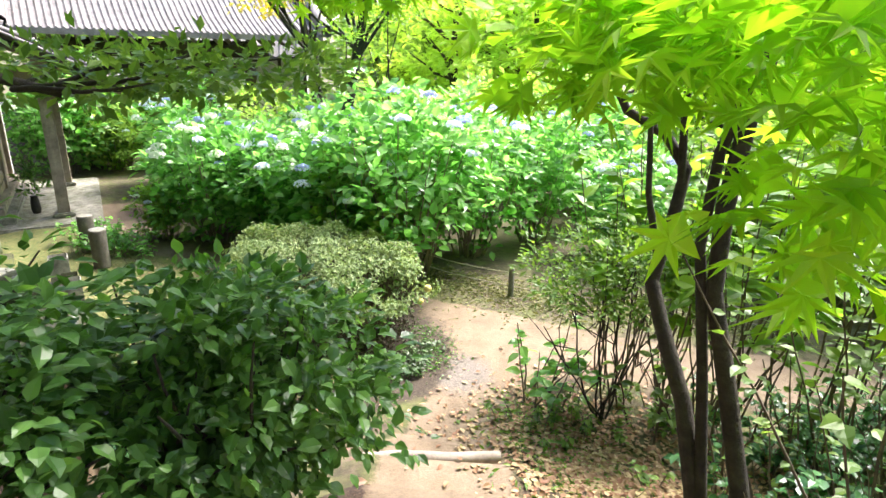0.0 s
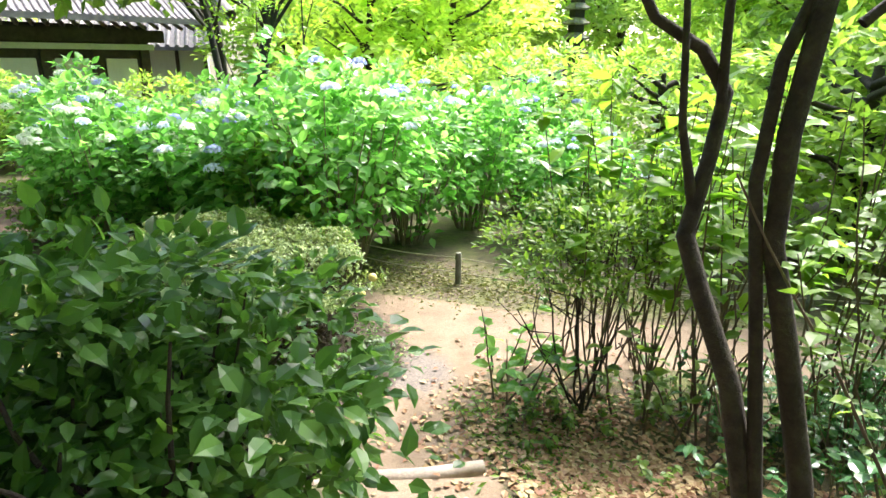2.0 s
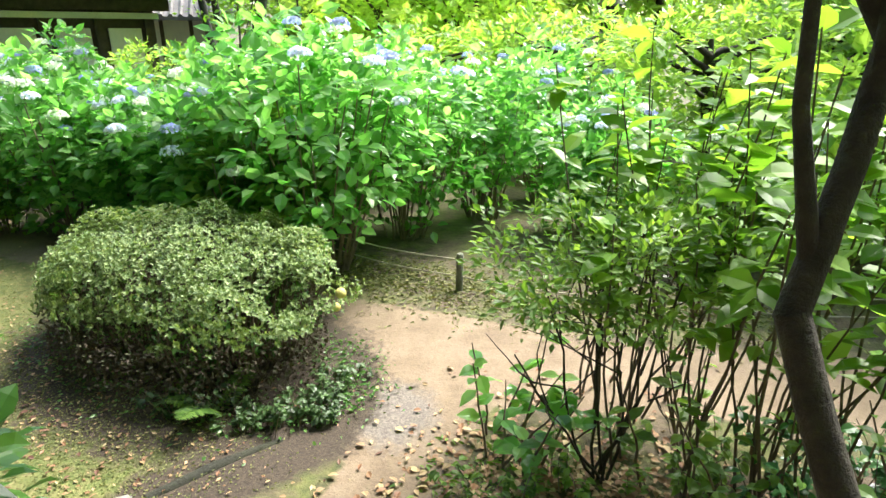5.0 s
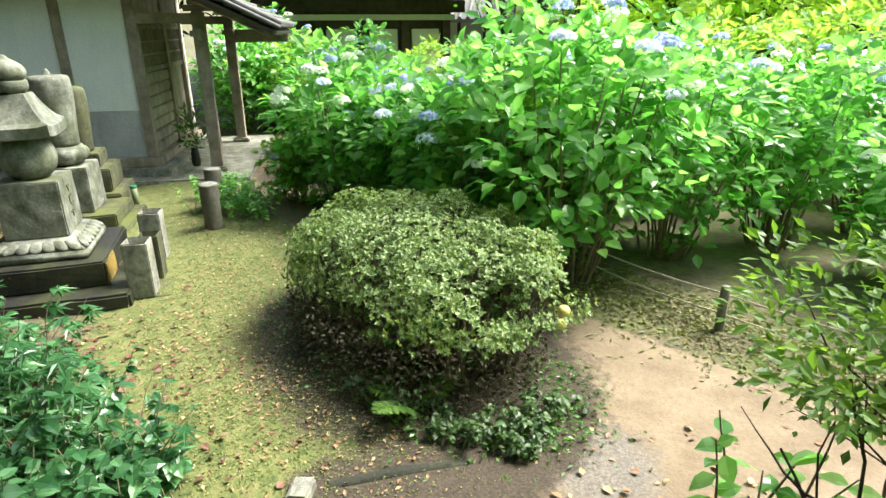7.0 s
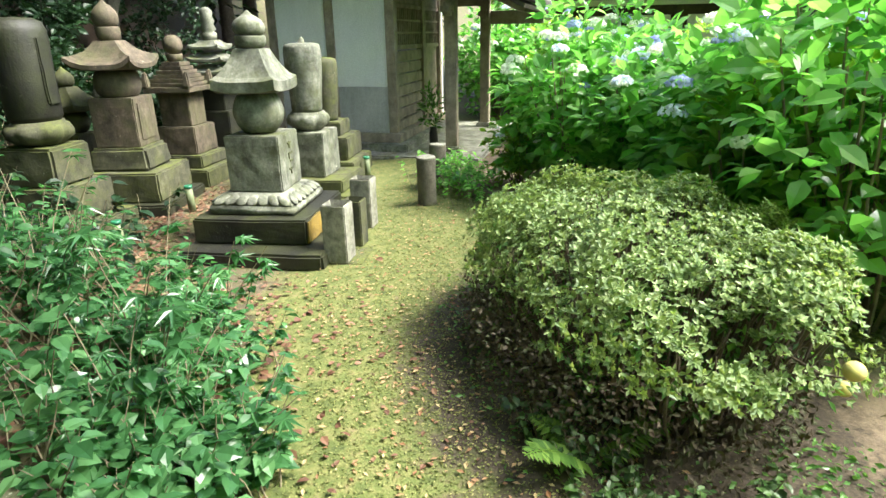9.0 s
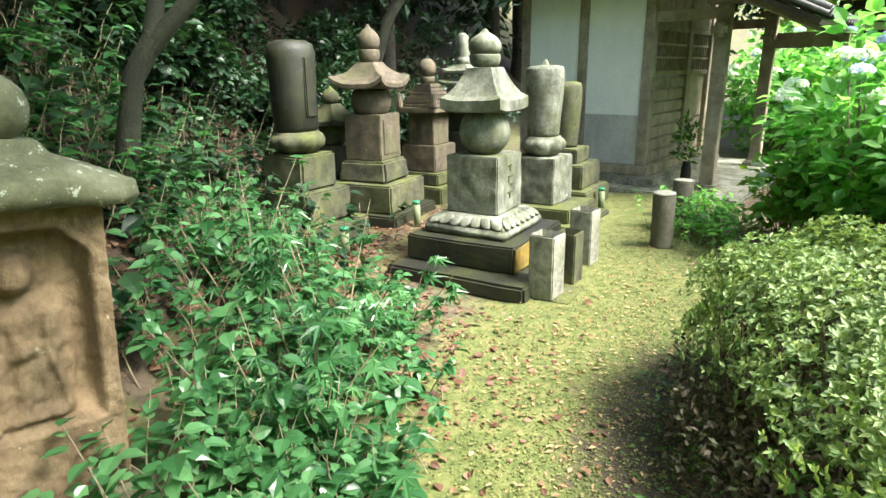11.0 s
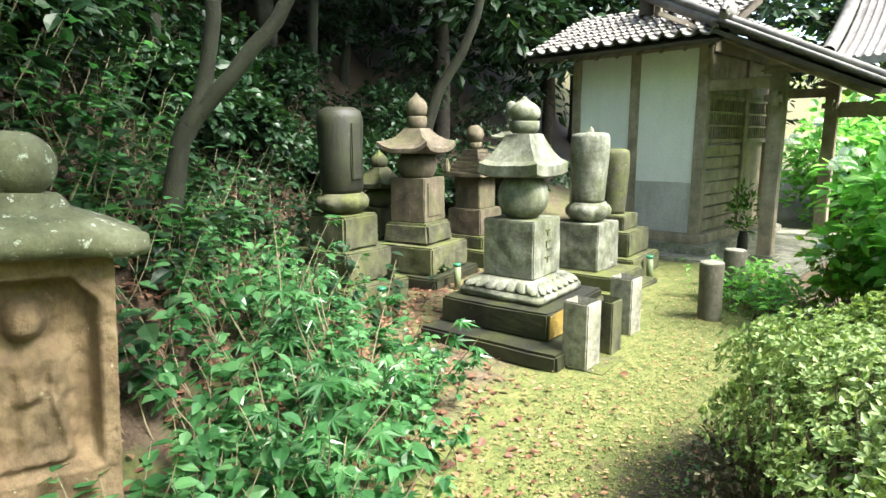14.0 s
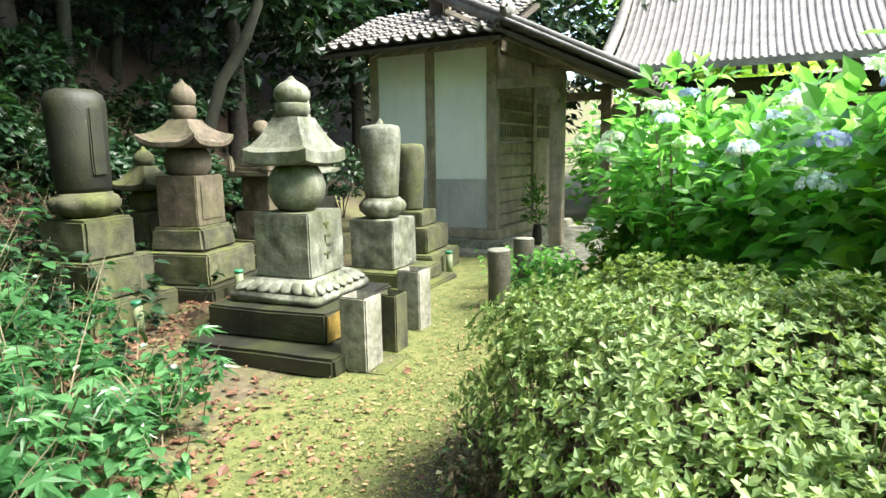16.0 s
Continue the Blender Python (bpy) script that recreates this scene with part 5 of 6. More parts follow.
limb_tree("leaning_bank_tree", 0, 0, [[(-7.45, 5.2, hz(-7.45, 5.2) - 0.3, 0.08), (-7.25, 5.85, 2.1, 0.065), (-7.08, 6.1, 2.5, 0.06), (-6.95, 6.25, 2.9, 0.055), (-6.8, 6.4, 3.6, 0.05), (-6.5, 6.6, 5.2, 0.035)]],
          BARK_MOSS, "dark mossy trunk leaning from the dark bank", [crown(rng, (-6.6, 6.0, 5.6), (1.1, 1.0, 0.7), 60, 30, None, 0.14, 0.3, SMALL)], L_BANK)

# undergrowth between the relief stone and the graves
def undergrowth(pts, seed, n, hgt, leaf, mat, name, label, template=OVATE, z_up=0.2):
    r = np.random.default_rng(seed)
    ob = thing(name, pose(0, 0, 0), label, "undergrowth", "", "stuff")
    P, T, N, st = [], [], [], []
    for _ in range(n):
        (x0, y0), (x1, y1), w = pts[int(r.integers(len(pts)))]
        t = r.random()
        x, y = x0 + (x1 - x0) * t + np.clip(r.normal(0, w), -1.6 * w, 1.6 * w), y0 + (y1 - y0) * t + np.clip(r.normal(0, w), -1.6 * w, 1.6 * w)
        if mat is L_BANK and x > -2.0:
            continue
        z, a = hz(x, y), r.random() * 2 * math.pi
        L = hgt * (0.5 + 0.8 * r.random())
        e = np.array((x + 0.5 * L * math.cos(a), y + 0.5 * L * math.sin(a), z + L))
        st.append(bent((x, y, z - 0.02), e, 0.004, 0.0015, r, 4, 0.12))
        for i in range(11):
            k = 0.35 + 0.65 * r.random()
            b = a + r.normal(0, 1.3)
            P.append((x + (e[0] - x) * k, y + (e[1] - y) * k, z + L * k + r.normal(0, 0.02))), T.append((math.cos(b), math.sin(b), -0.15)), N.append((0.15 * math.cos(b), 0.15 * math.sin(b), 1))
    V, F = tube(st, 4)
    tagged(np_part("stalks", V, F, CANE, ob, ""), kind="stuff")
    V, F = blades(template, np.array(P), np.array(T), np.array(N), leaf * (0.5 + 0.8 * r.random(len(P))), r, 0.25)
    np_part("leaves", V, F, mat, ob, "")
    return ob


undergrowth([((-1.2, 4.35), (-2.0, 4.75), 0.16), ((-1.75, 4.25), (-2.9, 4.7), 0.22), ((-1.05, 4.42), (-1.4, 4.5), 0.10), ((-1.0, 3.95), (-1.5, 4.15), 0.11), ((-2.0, 4.75), (-3.0, 4.95), 0.14)], 71, 245, 0.29, 0.072, L_FERN, "broadleaf_undergrowth", "blue-green leafy undergrowth on the foot of the bank")
undergrowth([((-2.2, 3.2), (-4.2, 3.9), 0.35), ((-3.0, 4.2), (-3.9, 4.3), 0.25), ((-2.0, 4.2), (-3.2, 3.4), 0.3)], 72, 300, 0.46, 0.08, L_MID, "tall_undergrowth", "tall leafy undergrowth on the dark bank")
undergrowth([((-4.2, 3.3), (-9, 5.5), 0.8), ((-1.5, 2.4), (-5, 2.5), 0.8), ((-5, 2.6), (-9, 3.5), 1.0)], 73, 1900, 0.45, 0.10, L_BANK, "bank_undergrowth", "evergreen undergrowth, coloured dark for the shade on the bank")
undergrowth([((0.05, 5.5), (0.25, 5.9), 0.07), ((-0.2, 5.45), (0.2, 5.55), 0.06), ((-0.75, 5.55), (-0.1, 5.45), 0.09)], 74, 95, 0.12, 0.042, L_SKIRT_GREEN, "ground_plants", "small green plants along the azalea bush")
undergrowth([((-4.2, 7.9), (-3.4, 7.75), 0.16), ((-4.5, 8.3), (-3.9, 8.2), 0.15)], 75, 110, 0.28, 0.07, L_HYDRANGEA, "low_plants", "low green plants beside the stump posts")
undergrowth([((1.4, 4.3), (3.4, 4.6), 0.3), ((1.0, 4.8), (2.2, 5.1), 0.15)], 76, 80, 0.16, 0.05, L_SHRUB, "path_plants", "small green plants on the leaf litter")

undergrowth([((2.1, 3.1), (3.6, 3.4), 0.3), ((2.2, 3.8), (3.8, 4.4), 0.3), ((2.3, 4.6), (3.4, 4.9), 0.15)], 77, 330, 0.38, 0.065, L_MID, "shade_plants", "dark green low plants beneath the slim trees")


# star-leaved plants and dark shrubs on the bank
def star_plant(x, y, n, hgt, leaf, mat, seed, label):
    r = np.random.default_rng(seed)
    ob = plant("star_leaved_plant", x, y, label, "shrub", "star-leaved plants")
    P, T, N = [], [], []
    for _ in range(n):
        a = r.random() * 2 * math.pi
        e = np.array((0.5 * hgt * math.cos(a) + r.normal(0, 0.1), 0.5 * hgt * math.sin(a) + r.normal(0, 0.1), hgt * (0.6 + 0.5 * r.random())))
        s = bent((r.normal(0, 0.05), r.normal(0, 0.05), -0.02), e, 0.005, 0.002, r, 5, 0.1)
        V, F = tube([s], 4)
        np_part("stem", V, F, CANE, ob, "")
        for k in range(7):
            b = a + r.normal(0, 1.1)
            q = s[int(r.integers(2, 6))]
            P.append((q[0], q[1], q[2] + r.normal(0, 0.02))), T.append((math.cos(b), math.sin(b), -0.3)), N.append((0.35 * math.cos(b), 0.35 * math.sin(b), 1))
    V, F = blades(STAR, np.array(P), np.array(T), np.array(N), leaf * (0.6 + 0.7 * r.random(len(P))), r, 0.2)
    tagged(np_part("leaves", V, F, mat, ob, "star-shaped leaves"), kind="stuff")


star_plant(-2.25, 4.52, 13, 0.75, 0.13, L_FERN, 171, "tall fresh star-leaved plant beside the graves")
star_plant(-1.75, 4.35, 11, 0.55, 0.12, L_FERN, 172, "fresh star-leaved plant above the undergrowth")
star_plant(-2.55, 4.95, 8, 0.5, 0.12, L_FERN, 174, "fresh star-leaved plant reaching before the graves")
star_plant(-1.3, 4.45, 7, 0.4, 0.10, L_FERN, 175, "low star-leaved plant above the undergrowth")
star_plant(-2.7, 4.15, 11, 0.8, 0.12, L_MID, 173, "star-leaved plant on the bank")
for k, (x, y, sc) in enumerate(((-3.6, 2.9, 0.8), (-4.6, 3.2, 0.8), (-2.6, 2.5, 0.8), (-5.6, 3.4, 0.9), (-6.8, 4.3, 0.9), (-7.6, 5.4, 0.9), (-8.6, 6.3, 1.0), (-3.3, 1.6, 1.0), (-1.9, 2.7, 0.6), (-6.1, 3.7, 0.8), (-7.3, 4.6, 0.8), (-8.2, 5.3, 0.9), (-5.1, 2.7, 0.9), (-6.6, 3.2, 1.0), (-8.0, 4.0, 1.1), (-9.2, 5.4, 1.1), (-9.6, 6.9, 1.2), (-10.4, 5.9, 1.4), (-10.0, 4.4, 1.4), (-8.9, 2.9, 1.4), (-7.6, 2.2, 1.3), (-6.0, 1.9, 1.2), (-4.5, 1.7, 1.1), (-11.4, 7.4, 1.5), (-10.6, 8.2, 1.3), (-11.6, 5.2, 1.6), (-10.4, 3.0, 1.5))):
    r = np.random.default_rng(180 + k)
    ob = plant("bank_shrub", x, y, "evergreen shrub, coloured dark for the shade on the bank", "shrub", "bank shrubs")
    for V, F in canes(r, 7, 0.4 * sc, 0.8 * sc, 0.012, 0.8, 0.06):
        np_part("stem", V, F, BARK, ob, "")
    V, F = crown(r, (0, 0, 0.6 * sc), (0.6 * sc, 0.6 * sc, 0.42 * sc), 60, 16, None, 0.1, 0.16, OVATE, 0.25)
    tagged(np_part("leaves", V, F, L_BANK, ob, "glossy leaves with the bank's shade in their colour"), kind="stuff")


# woods
def woods_tree(seed, hgt, spread, leaf, clumps, mat, bark, low=0.3, tmpl=SMALL):
    r = np.random.default_rng(seed)
    ob = thing("woodland_tree", Matrix.Identity(4), "leafy woodland tree with an uneven crown", "tree", "woodland trees")
    ps = [bent((0, 0, -0.3), (0.2, 0.1, hgt * 0.8), 0.16, 0.05, r, 9, 0.08)]
    for _ in range(14):
        a, k = r.random() * 2 * math.pi, r.uniform(0.35, 0.75)
        ps.append(bent((0.2 * k, 0.1 * k, hgt * k), (spread * 0.6 * math.cos(a), spread * 0.6 * math.sin(a), hgt * (k + 0.12)), 0.05, 0.012, r, 6, 0.15))
    V, F = tube(ps, 7)
    np_part("trunk", V, F, bark, ob, "", True)
    V, F = crown(r, (0, 0, hgt * (low + 1) / 2), (spread, spread, hgt * (1 - low) / 2), clumps, 40, None, leaf, spread * 0.22, tmpl, 0.3)
    tagged(np_part("crown", V, F, mat, ob, ""), kind="stuff")
    return ob


KINDS = [woods_tree(81, 7.0, 2.6, 0.22, 190, L_WOODS, BARK, 0.1), woods_tree(82, 6.0, 2.3, 0.20, 170, L_WOODS_PALE, BARK, 0.05), woods_tree(83, 8.0, 2.8, 0.22, 230, L_BANK, BARK, 0.15), woods_tree(84, 2.6, 1.5, 0.14, 120, L_WOODS, BARK, 0.0)]
PLACED = []


def put_tree(k, x, y, sc=1.0, turn=0.0, dz=0.0):
    m = pose(x, y, hz(x, y) + dz, 0, 0, turn)
    if k in PLACED:
        copy_thing(KINDS[k], m @ Matrix.Diagonal((sc, sc, sc, 1)))
    else:
        PLACED.append(k)
        KINDS[k].matrix_basis = m


rng = np.random.default_rng(91)
for x, y, k, sc in ((-3, 21, 0, 1.1), (-0.5, 17, 1, 0.9), (1.6, 18.5, 1, 1.1), (9.2, 17.5, 1, 1.2), (9, 14, 0, 1.1), (8, 10, 0, 1.0), (10, 6.5, 1, 1.0), (7.5, 3.5, 0, 0.9), (6, 0.5, 0, 1.0), (1.5, 22, 0, 1.3), (2.6, 24, 1, 1.4), (11, 20, 0, 1.5), (14, 12, 0, 1.4), (13, 2, 0, 1.3), (-2, 27, 0, 1.6), (3, 29, 0, 1.7), (9, 28, 0, 1.7),
                    (5.0, 7.6, 3, 0.8), (6.2, 5.8, 3, 0.8), (4.3, 10.4, 3, 1.0), (2.8, 13, 3, 1.1), (0.6, 13.5, 3, 1.0), (6.5, 12, 3, 1.2), (-1.6, 14, 3, 0.9), (4.8, 2.6, 3, 0.8), (8, 7, 3, 1.2)):
    put_tree(k, x, y, sc, rng.random() * 360)
for x, y, sc in ((-8.6, 3.6, 1.0), (-6.4, 1.6, 1.0), (-10.5, 6.4, 1.1), (-4.4, 0.2, 1.0), (-9.4, 0.5, 1.1), (-12.5, 3.5, 1.2), (-13.5, 9.5, 1.2), (-2.4, -1.8, 1.0), (-7, -2.5, 1.2), (-13, 14, 1.2), (-14, 7, 1.3), (-11, -2.5, 1.3)):
    put_tree(2, x, y, sc, rng.random() * 360)
for x, y, k, sc in ((1.5, -5, 0, 1.0), (-2, -7, 0, 1.2), (5, -5, 0, 1.2), (-13, 20, 0, 1.4), (-18, 12, 2, 1.5), (-16, 26, 0, 1.6)):
    put_tree(k, x, y, sc, rng.random() * 360)
# ---- trees added to shade the bank, crowns above the view ----
def shading_tree(seed, x, y, hgt, spread, clear, rx=0.6, ry=0.6):
    r = np.random.default_rng(seed)
    z = hz(x, y)
    ob = thing("shading_tree", pose(x, y, z), "tall woodland tree added to shade the bank", "tree", "tall trees on the bank")
    ps = [bent((0, 0, -0.4), (0.5, 0.5, hgt * 0.75), 0.09, 0.05, r, 10, 0.06)]
    for _ in range(9):
        a = r.random() * 2 * math.pi
        ps.append(bent((0.35, 0.35, hgt * 0.55), (rx + spread * 0.8 * math.cos(a), ry + spread * 0.8 * math.sin(a), clear + (hgt - clear) * r.random()), 0.045, 0.012, r, 6, 0.12))
    V, F = tube(ps, 8)
    np_part("trunk", V, F, BARK_MOSS, ob, "mossy bare trunk", True)
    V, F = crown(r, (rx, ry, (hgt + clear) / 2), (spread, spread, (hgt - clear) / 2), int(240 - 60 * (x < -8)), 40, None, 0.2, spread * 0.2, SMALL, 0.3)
    tagged(np_part("crown", V, F, L_BANK, ob, "high leafy crown added to block light"), kind="stuff")


for k, (x, y, hgt, spread, clear, *reach) in enumerate(((-5.6, 2.9, 7.0, 2.6, 3.3), (-8.6, 4.2, 7.2, 2.5, 3.3), (-3.4, 1.7, 6.6, 2.4, 2.9), (-6.9, 0.4, 7, 2.6, 2.4), (-6.9, 1.9, 6.6, 1.7, 3.0, 0.6, 2.3), (-10.4, 4.7, 6.4, 1.9, 3.2, 2.0, 1.6))):
    shading_tree(300 + k, x, y, hgt, spread, clear, *reach)

# ---- temple hall in the distance ----
BIG = thing("temple_hall", pose(-5.9, 17.6, -0.45, 0, 0, 218), "large dark timber temple hall with grey tiled roof", "temple hall", "", "structure")


def big(name, x0, x1, y0, y1, z0, z1, mat, label="", bevel=0.01):
    return part(name, blk(x0, x1, y0, y1, z0, z1, bevel), mat, BIG, label)


big("wall", 0, 4.25, -4.5, -0.06, 0, 3.1, WOOD_DARK, "dark timber wall")
big("base", -0.8, 4.9, -0.05, 0.8, -0.6, 0.35, CONCRETE, "stone base")
for k in range(5):
    big("wall_post", k * 1.04 - 0.1, k * 1.04 + 0.1, -0.06, 0.1, 0.352, 3.1, WOOD_DARK, "")
for k in range(4):
    big("wall_panel", k * 1.04 + 0.18, k * 1.04 + 0.86, -0.058, 0.02, 1.45, 2.35, PLASTER, "white plaster panel")
    big("window_board", k * 1.04 + 0.16, k * 1.04 + 0.88, -0.058, 0.03, 0.5, 1.35, WOOD_OLD, "")
big("pale_beam", -0.2, 4.4, 0.102, 0.16, 2.55, 2.68, PLASTER, "pale beam band")
big("eave_beam", -0.4, 4.6, 0.162, 0.36, 2.72, 3.0, WOOD_DARK, "")
for k in range(25):
    x = -1.2 + k * 0.26
    V, F = tube([[(x, 0.1, 3.42, 0.05), (x, 1.55, 3.02, 0.05)]], 4)
    np_part("rafter", V, F, WOOD_OLD, BIG, "")


def ribbed_roof(x0, x1, pts, pitch):
    """Tiled slope with round cover tiles running down it; pts: (y, z) from ridge to eave."""
    V, F = [], []
    n = int((x1 - x0) / pitch)
    cols = []
    for i in range(n):
        for u, hgt in ((0.0, 0.0), (0.52, 0.0), (0.56, 0.17 * pitch), (0.76, 0.28 * pitch), (0.96, 0.17 * pitch)):
            cols.append((x0 + (i + u) * pitch, hgt))
    for y, z in pts:
        for x, hgt in cols:
            V.append((x, y, z + hgt))
    for y, z in pts:
        for x, hgt in cols:
            V.append((x, y, z - 0.12))
    m, rows = len(cols), len(pts)
    for j in range(rows - 1):
        for i in range(m - 1):
            a = j * m + i
            F.append((a, a + 1, a + 1 + m, a + m))
            b = rows * m + a
            F.append((b + m, b + m + 1, b + 1, b))
    for i in range(m - 1):
        a, b = (rows - 1) * m + i, rows * m + (rows - 1) * m + i
        F.append((a, a + 1, b + 1, b))
    return V, F


V, F = ribbed_roof(-1.4, 5.25, [(-2.6, 6.6), (-1.8, 5.7), (-0.9, 4.85), (0.0, 4.15), (0.9, 3.6), (1.7, 3.24)], 0.135)
np_part("roof", V, F, TILE, BIG, "long grey tiled roof with round cover tiles")
V, F = joined(roll((-1.5, -2.6, 6.75), (-1.5, 1.75, 3.35), 0.16, 0.35), roll((-1.3, -2.6, 6.9), (5.35, -2.6, 6.9), 0.25), roll((5.3, -2.6, 6.75), (5.3, 1.75, 3.35), 0.12, 0.35))
np_part("roof_ridge", V, F, TILE, BIG, "heavy ridge tiles", True)
big("gable_board", -1.55, -1.4, -2.9, -2.3, 5.6, 6.7, WOOD_DARK, "dark gable board")

WHITE = thing("white_outbuilding", pose(-6.6, 24.5, -0.6, 0, 0, 195), "far white-walled outbuilding with grey roof", "building", "", "structure")
part("wall", blk(0, 6.5, -3, 0, 0, 2.9), PLASTER, WHITE, "white wall")
for k in range(8):
    part("wall_post", blk(k * 0.92 - 0.06, k * 0.92 + 0.06, 0.004, 0.06, 0, 2.9), WOOD_DARK, WHITE, "")
V, F = ribbed_roof(-0.6, 7.1, [(-2.0, 4.3), (0.7, 2.8)], 0.3)
np_part("roof", V, F, TILE, WHITE, "grey tiled roof")

# stone pagoda far across the garden
PG = thing("stone_pagoda", pose(6.1, 22.6, hz(6.1, 22.6), 0, 0, 20), "tall many-tiered grey stone pagoda among trees", "pagoda")
part("base", box(1.3, 1.3, -0.1, 0.5, 0.03), STONE, PG, "")
for k in range(13):
    w, z = 0.92 - 0.035 * k, 0.5 + 0.46 * k
    part("storey", box(w * 0.6, w * 0.6, z, z + 0.24, 0.01), STONE_DARK, PG, "")
    part("tier_roof", carved_roof(w, z + 0.24, z + 0.458, w * 0.55, 0.03, 0.06), CONCRETE, PG, "projecting tier roof")

# ---- rope fence ----
FENCE = thing("rope_fence", pose(0, 0, 0), "low rope fence with grey posts beside the path", "fence")
FP = [(-1.6, 8.7), (-0.35, 7.95), (0.95, 7.14), (2.45, 6.78), (4.0, 6.5), (6.0, 6.2)]
for x, y in FP:
    bm = lathe([(0.03, -0.1), (0.029, 0.30), (0.024, 0.315), (0.002, 0.32)], 10)
    bmesh.ops.translate(bm, verts=bm.verts[:], vec=(x, y, hz(x, y)))
    part("post", bm, STONE, FENCE, "grey post")
for (x0, y0), (x1, y1) in zip(FP, FP[1:]):
    for hh in (0.26, 0.12):
        z0, z1 = hz(x0, y0) + hh, hz(x1, y1) + hh
        V, F = tube([[(x0 + (x1 - x0) * t, y0 + (y1 - y0) * t, z0 + (z1 - z0) * t - 0.04 * math.sin(math.pi * t), 0.006) for t in [i / 8 for i in range(9)]]], 5)
        np_part("rope", V, F, ROPE, FENCE, "sagging pale rope")

# ---- step timbers ----
for k in range(1, 8, 2):
    y = 4.62 - k * 0.42
    xm = 0.43 + 0.02 * k
    z = hz(xm, y - 0.12)
    ob = thing("step_timber", pose(xm, y, z - 0.045, 0, 0, 8 - k), "pale weathered timber edging a garden step", "step", "garden steps")
    rr = np.random.default_rng(400 + k)
    V, F = tube([[(-0.42, 0, 0, 0.036), (-0.2, 0.01, 0.004, 0.042), (0.1, -0.005, 0.0, 0.04), (0.38, 0.005, 0.006, 0.036)]], 10)
    np_part("log", V, F, LOG, ob, "", True)

ob = thing("path_stone", pose(-0.62, 4.82, hz(-0.62, 4.82), 0, 0, 20), "small pale square stone set in the moss", "stone")
part("block", box(0.10, 0.14, -0.05, 0.05, 0.012, wob=0.004), CONCRETE, ob)
ob = thing("edge_log", pose(-0.30, 5.12, hz(-0.3, 5.12) - 0.012, 0, 0, 38), "dark half-buried log beside the moss path", "log")
V, F = tube([[(-0.32, 0, -0.01, 0.03), (0, 0.01, 0.0, 0.036), (0.34, 0, -0.01, 0.028)]], 9)
np_part("log", V, F, BARK_MOSS, ob, "", True)

# vase with greenery before the hall
m = HALL @ pose(0.45, 0.35, 0.09)
ob = thing("grave_vase", m, "dark vase of green branches before the hall", "vase")
part("vase", lathe([(0.05, 0), (0.065, 0.06), (0.06, 0.18), (0.045, 0.24), (0.055, 0.26)], 16), STONE_DARK, ob, "dark vase", True)
rr = np.random.default_rng(77)
V, F = crown(rr, (0, 0, 0.52), (0.17, 0.17, 0.26), 26, 12, None, 0.085, 0.09, LANCE, -0.3)
tagged(np_part("foliage", V, F, L_CAMELLIA, ob, "glossy green sprigs"), kind="stuff")

# yellow-leaved bough
rr = np.random.default_rng(78)
ob = thing("yellow_maple", pose(-3.4, 12.6, hz(-3.4, 12.6)), "maple with yellow-green leaves beyond the hydrangeas", "tree")
V, F = tube([bent((0.9, 0.6, -0.2), (0.6, 0.3, 3.0), 0.09, 0.05, rr, 8, 0.1)] + [bent((0.6, 0.3, 2.6), (rr.normal(0, 1.0), rr.normal(0, 1.0), 3.9 + rr.random()), 0.03, 0.008, rr, 6, 0.12) for _ in range(9)], 8)
tagged(np_part("trunk", V, F, BARK_MOSS, ob, "pale leaning trunk", True), kind="stuff")
V, F = crown(rr, (0.2, -0.2, 4.2), (1.5, 1.3, 0.9), 110, 16, None, 0.11, 0.35, STAR, 0.3)
tagged(np_part("leaves", V, F, L_YELLOW, ob, "yellow star-shaped leaves"), kind="stuff")

rr = np.random.default_rng(79)
ob = thing("leaning_tree", pose(0, 0, 0), "pale-barked leaning garden tree beyond the hydrangeas", "tree")
V, F = tube([[(-2.3, 11.6, -0.4, 0.12), (-2.0, 11.7, 0.9, 0.10), (-1.75, 11.7, 1.9, 0.09), (-1.5, 11.7, 3.2, 0.07), (-1.2, 11.8, 5.0, 0.04)], [(-2.0, 11.7, 0.9, 0.07), (-2.4, 11.7, 1.7, 0.06), (-2.6, 11.8, 3.0, 0.04)]] +
            [bent((-1.6, 11.7, 2.4), (-1.6 + rr.normal(0, 1.2), 11.6 + rr.normal(0, 1), 4 + rr.random()), 0.03, 0.01, rr, 6, 0.1) for _ in range(7)], 9)
np_part("trunk", V, F, BARK_MOSS, ob, "", True)
V, F = crown(rr, (-1.6, 11.7, 4.4), (1.9, 1.5, 1.1), 120, 34, None, 0.09, 0.4, SMALL, 0.3)
tagged(np_part("leaves", V, F, L_WOODS, ob, "small green leaves"), kind="stuff")
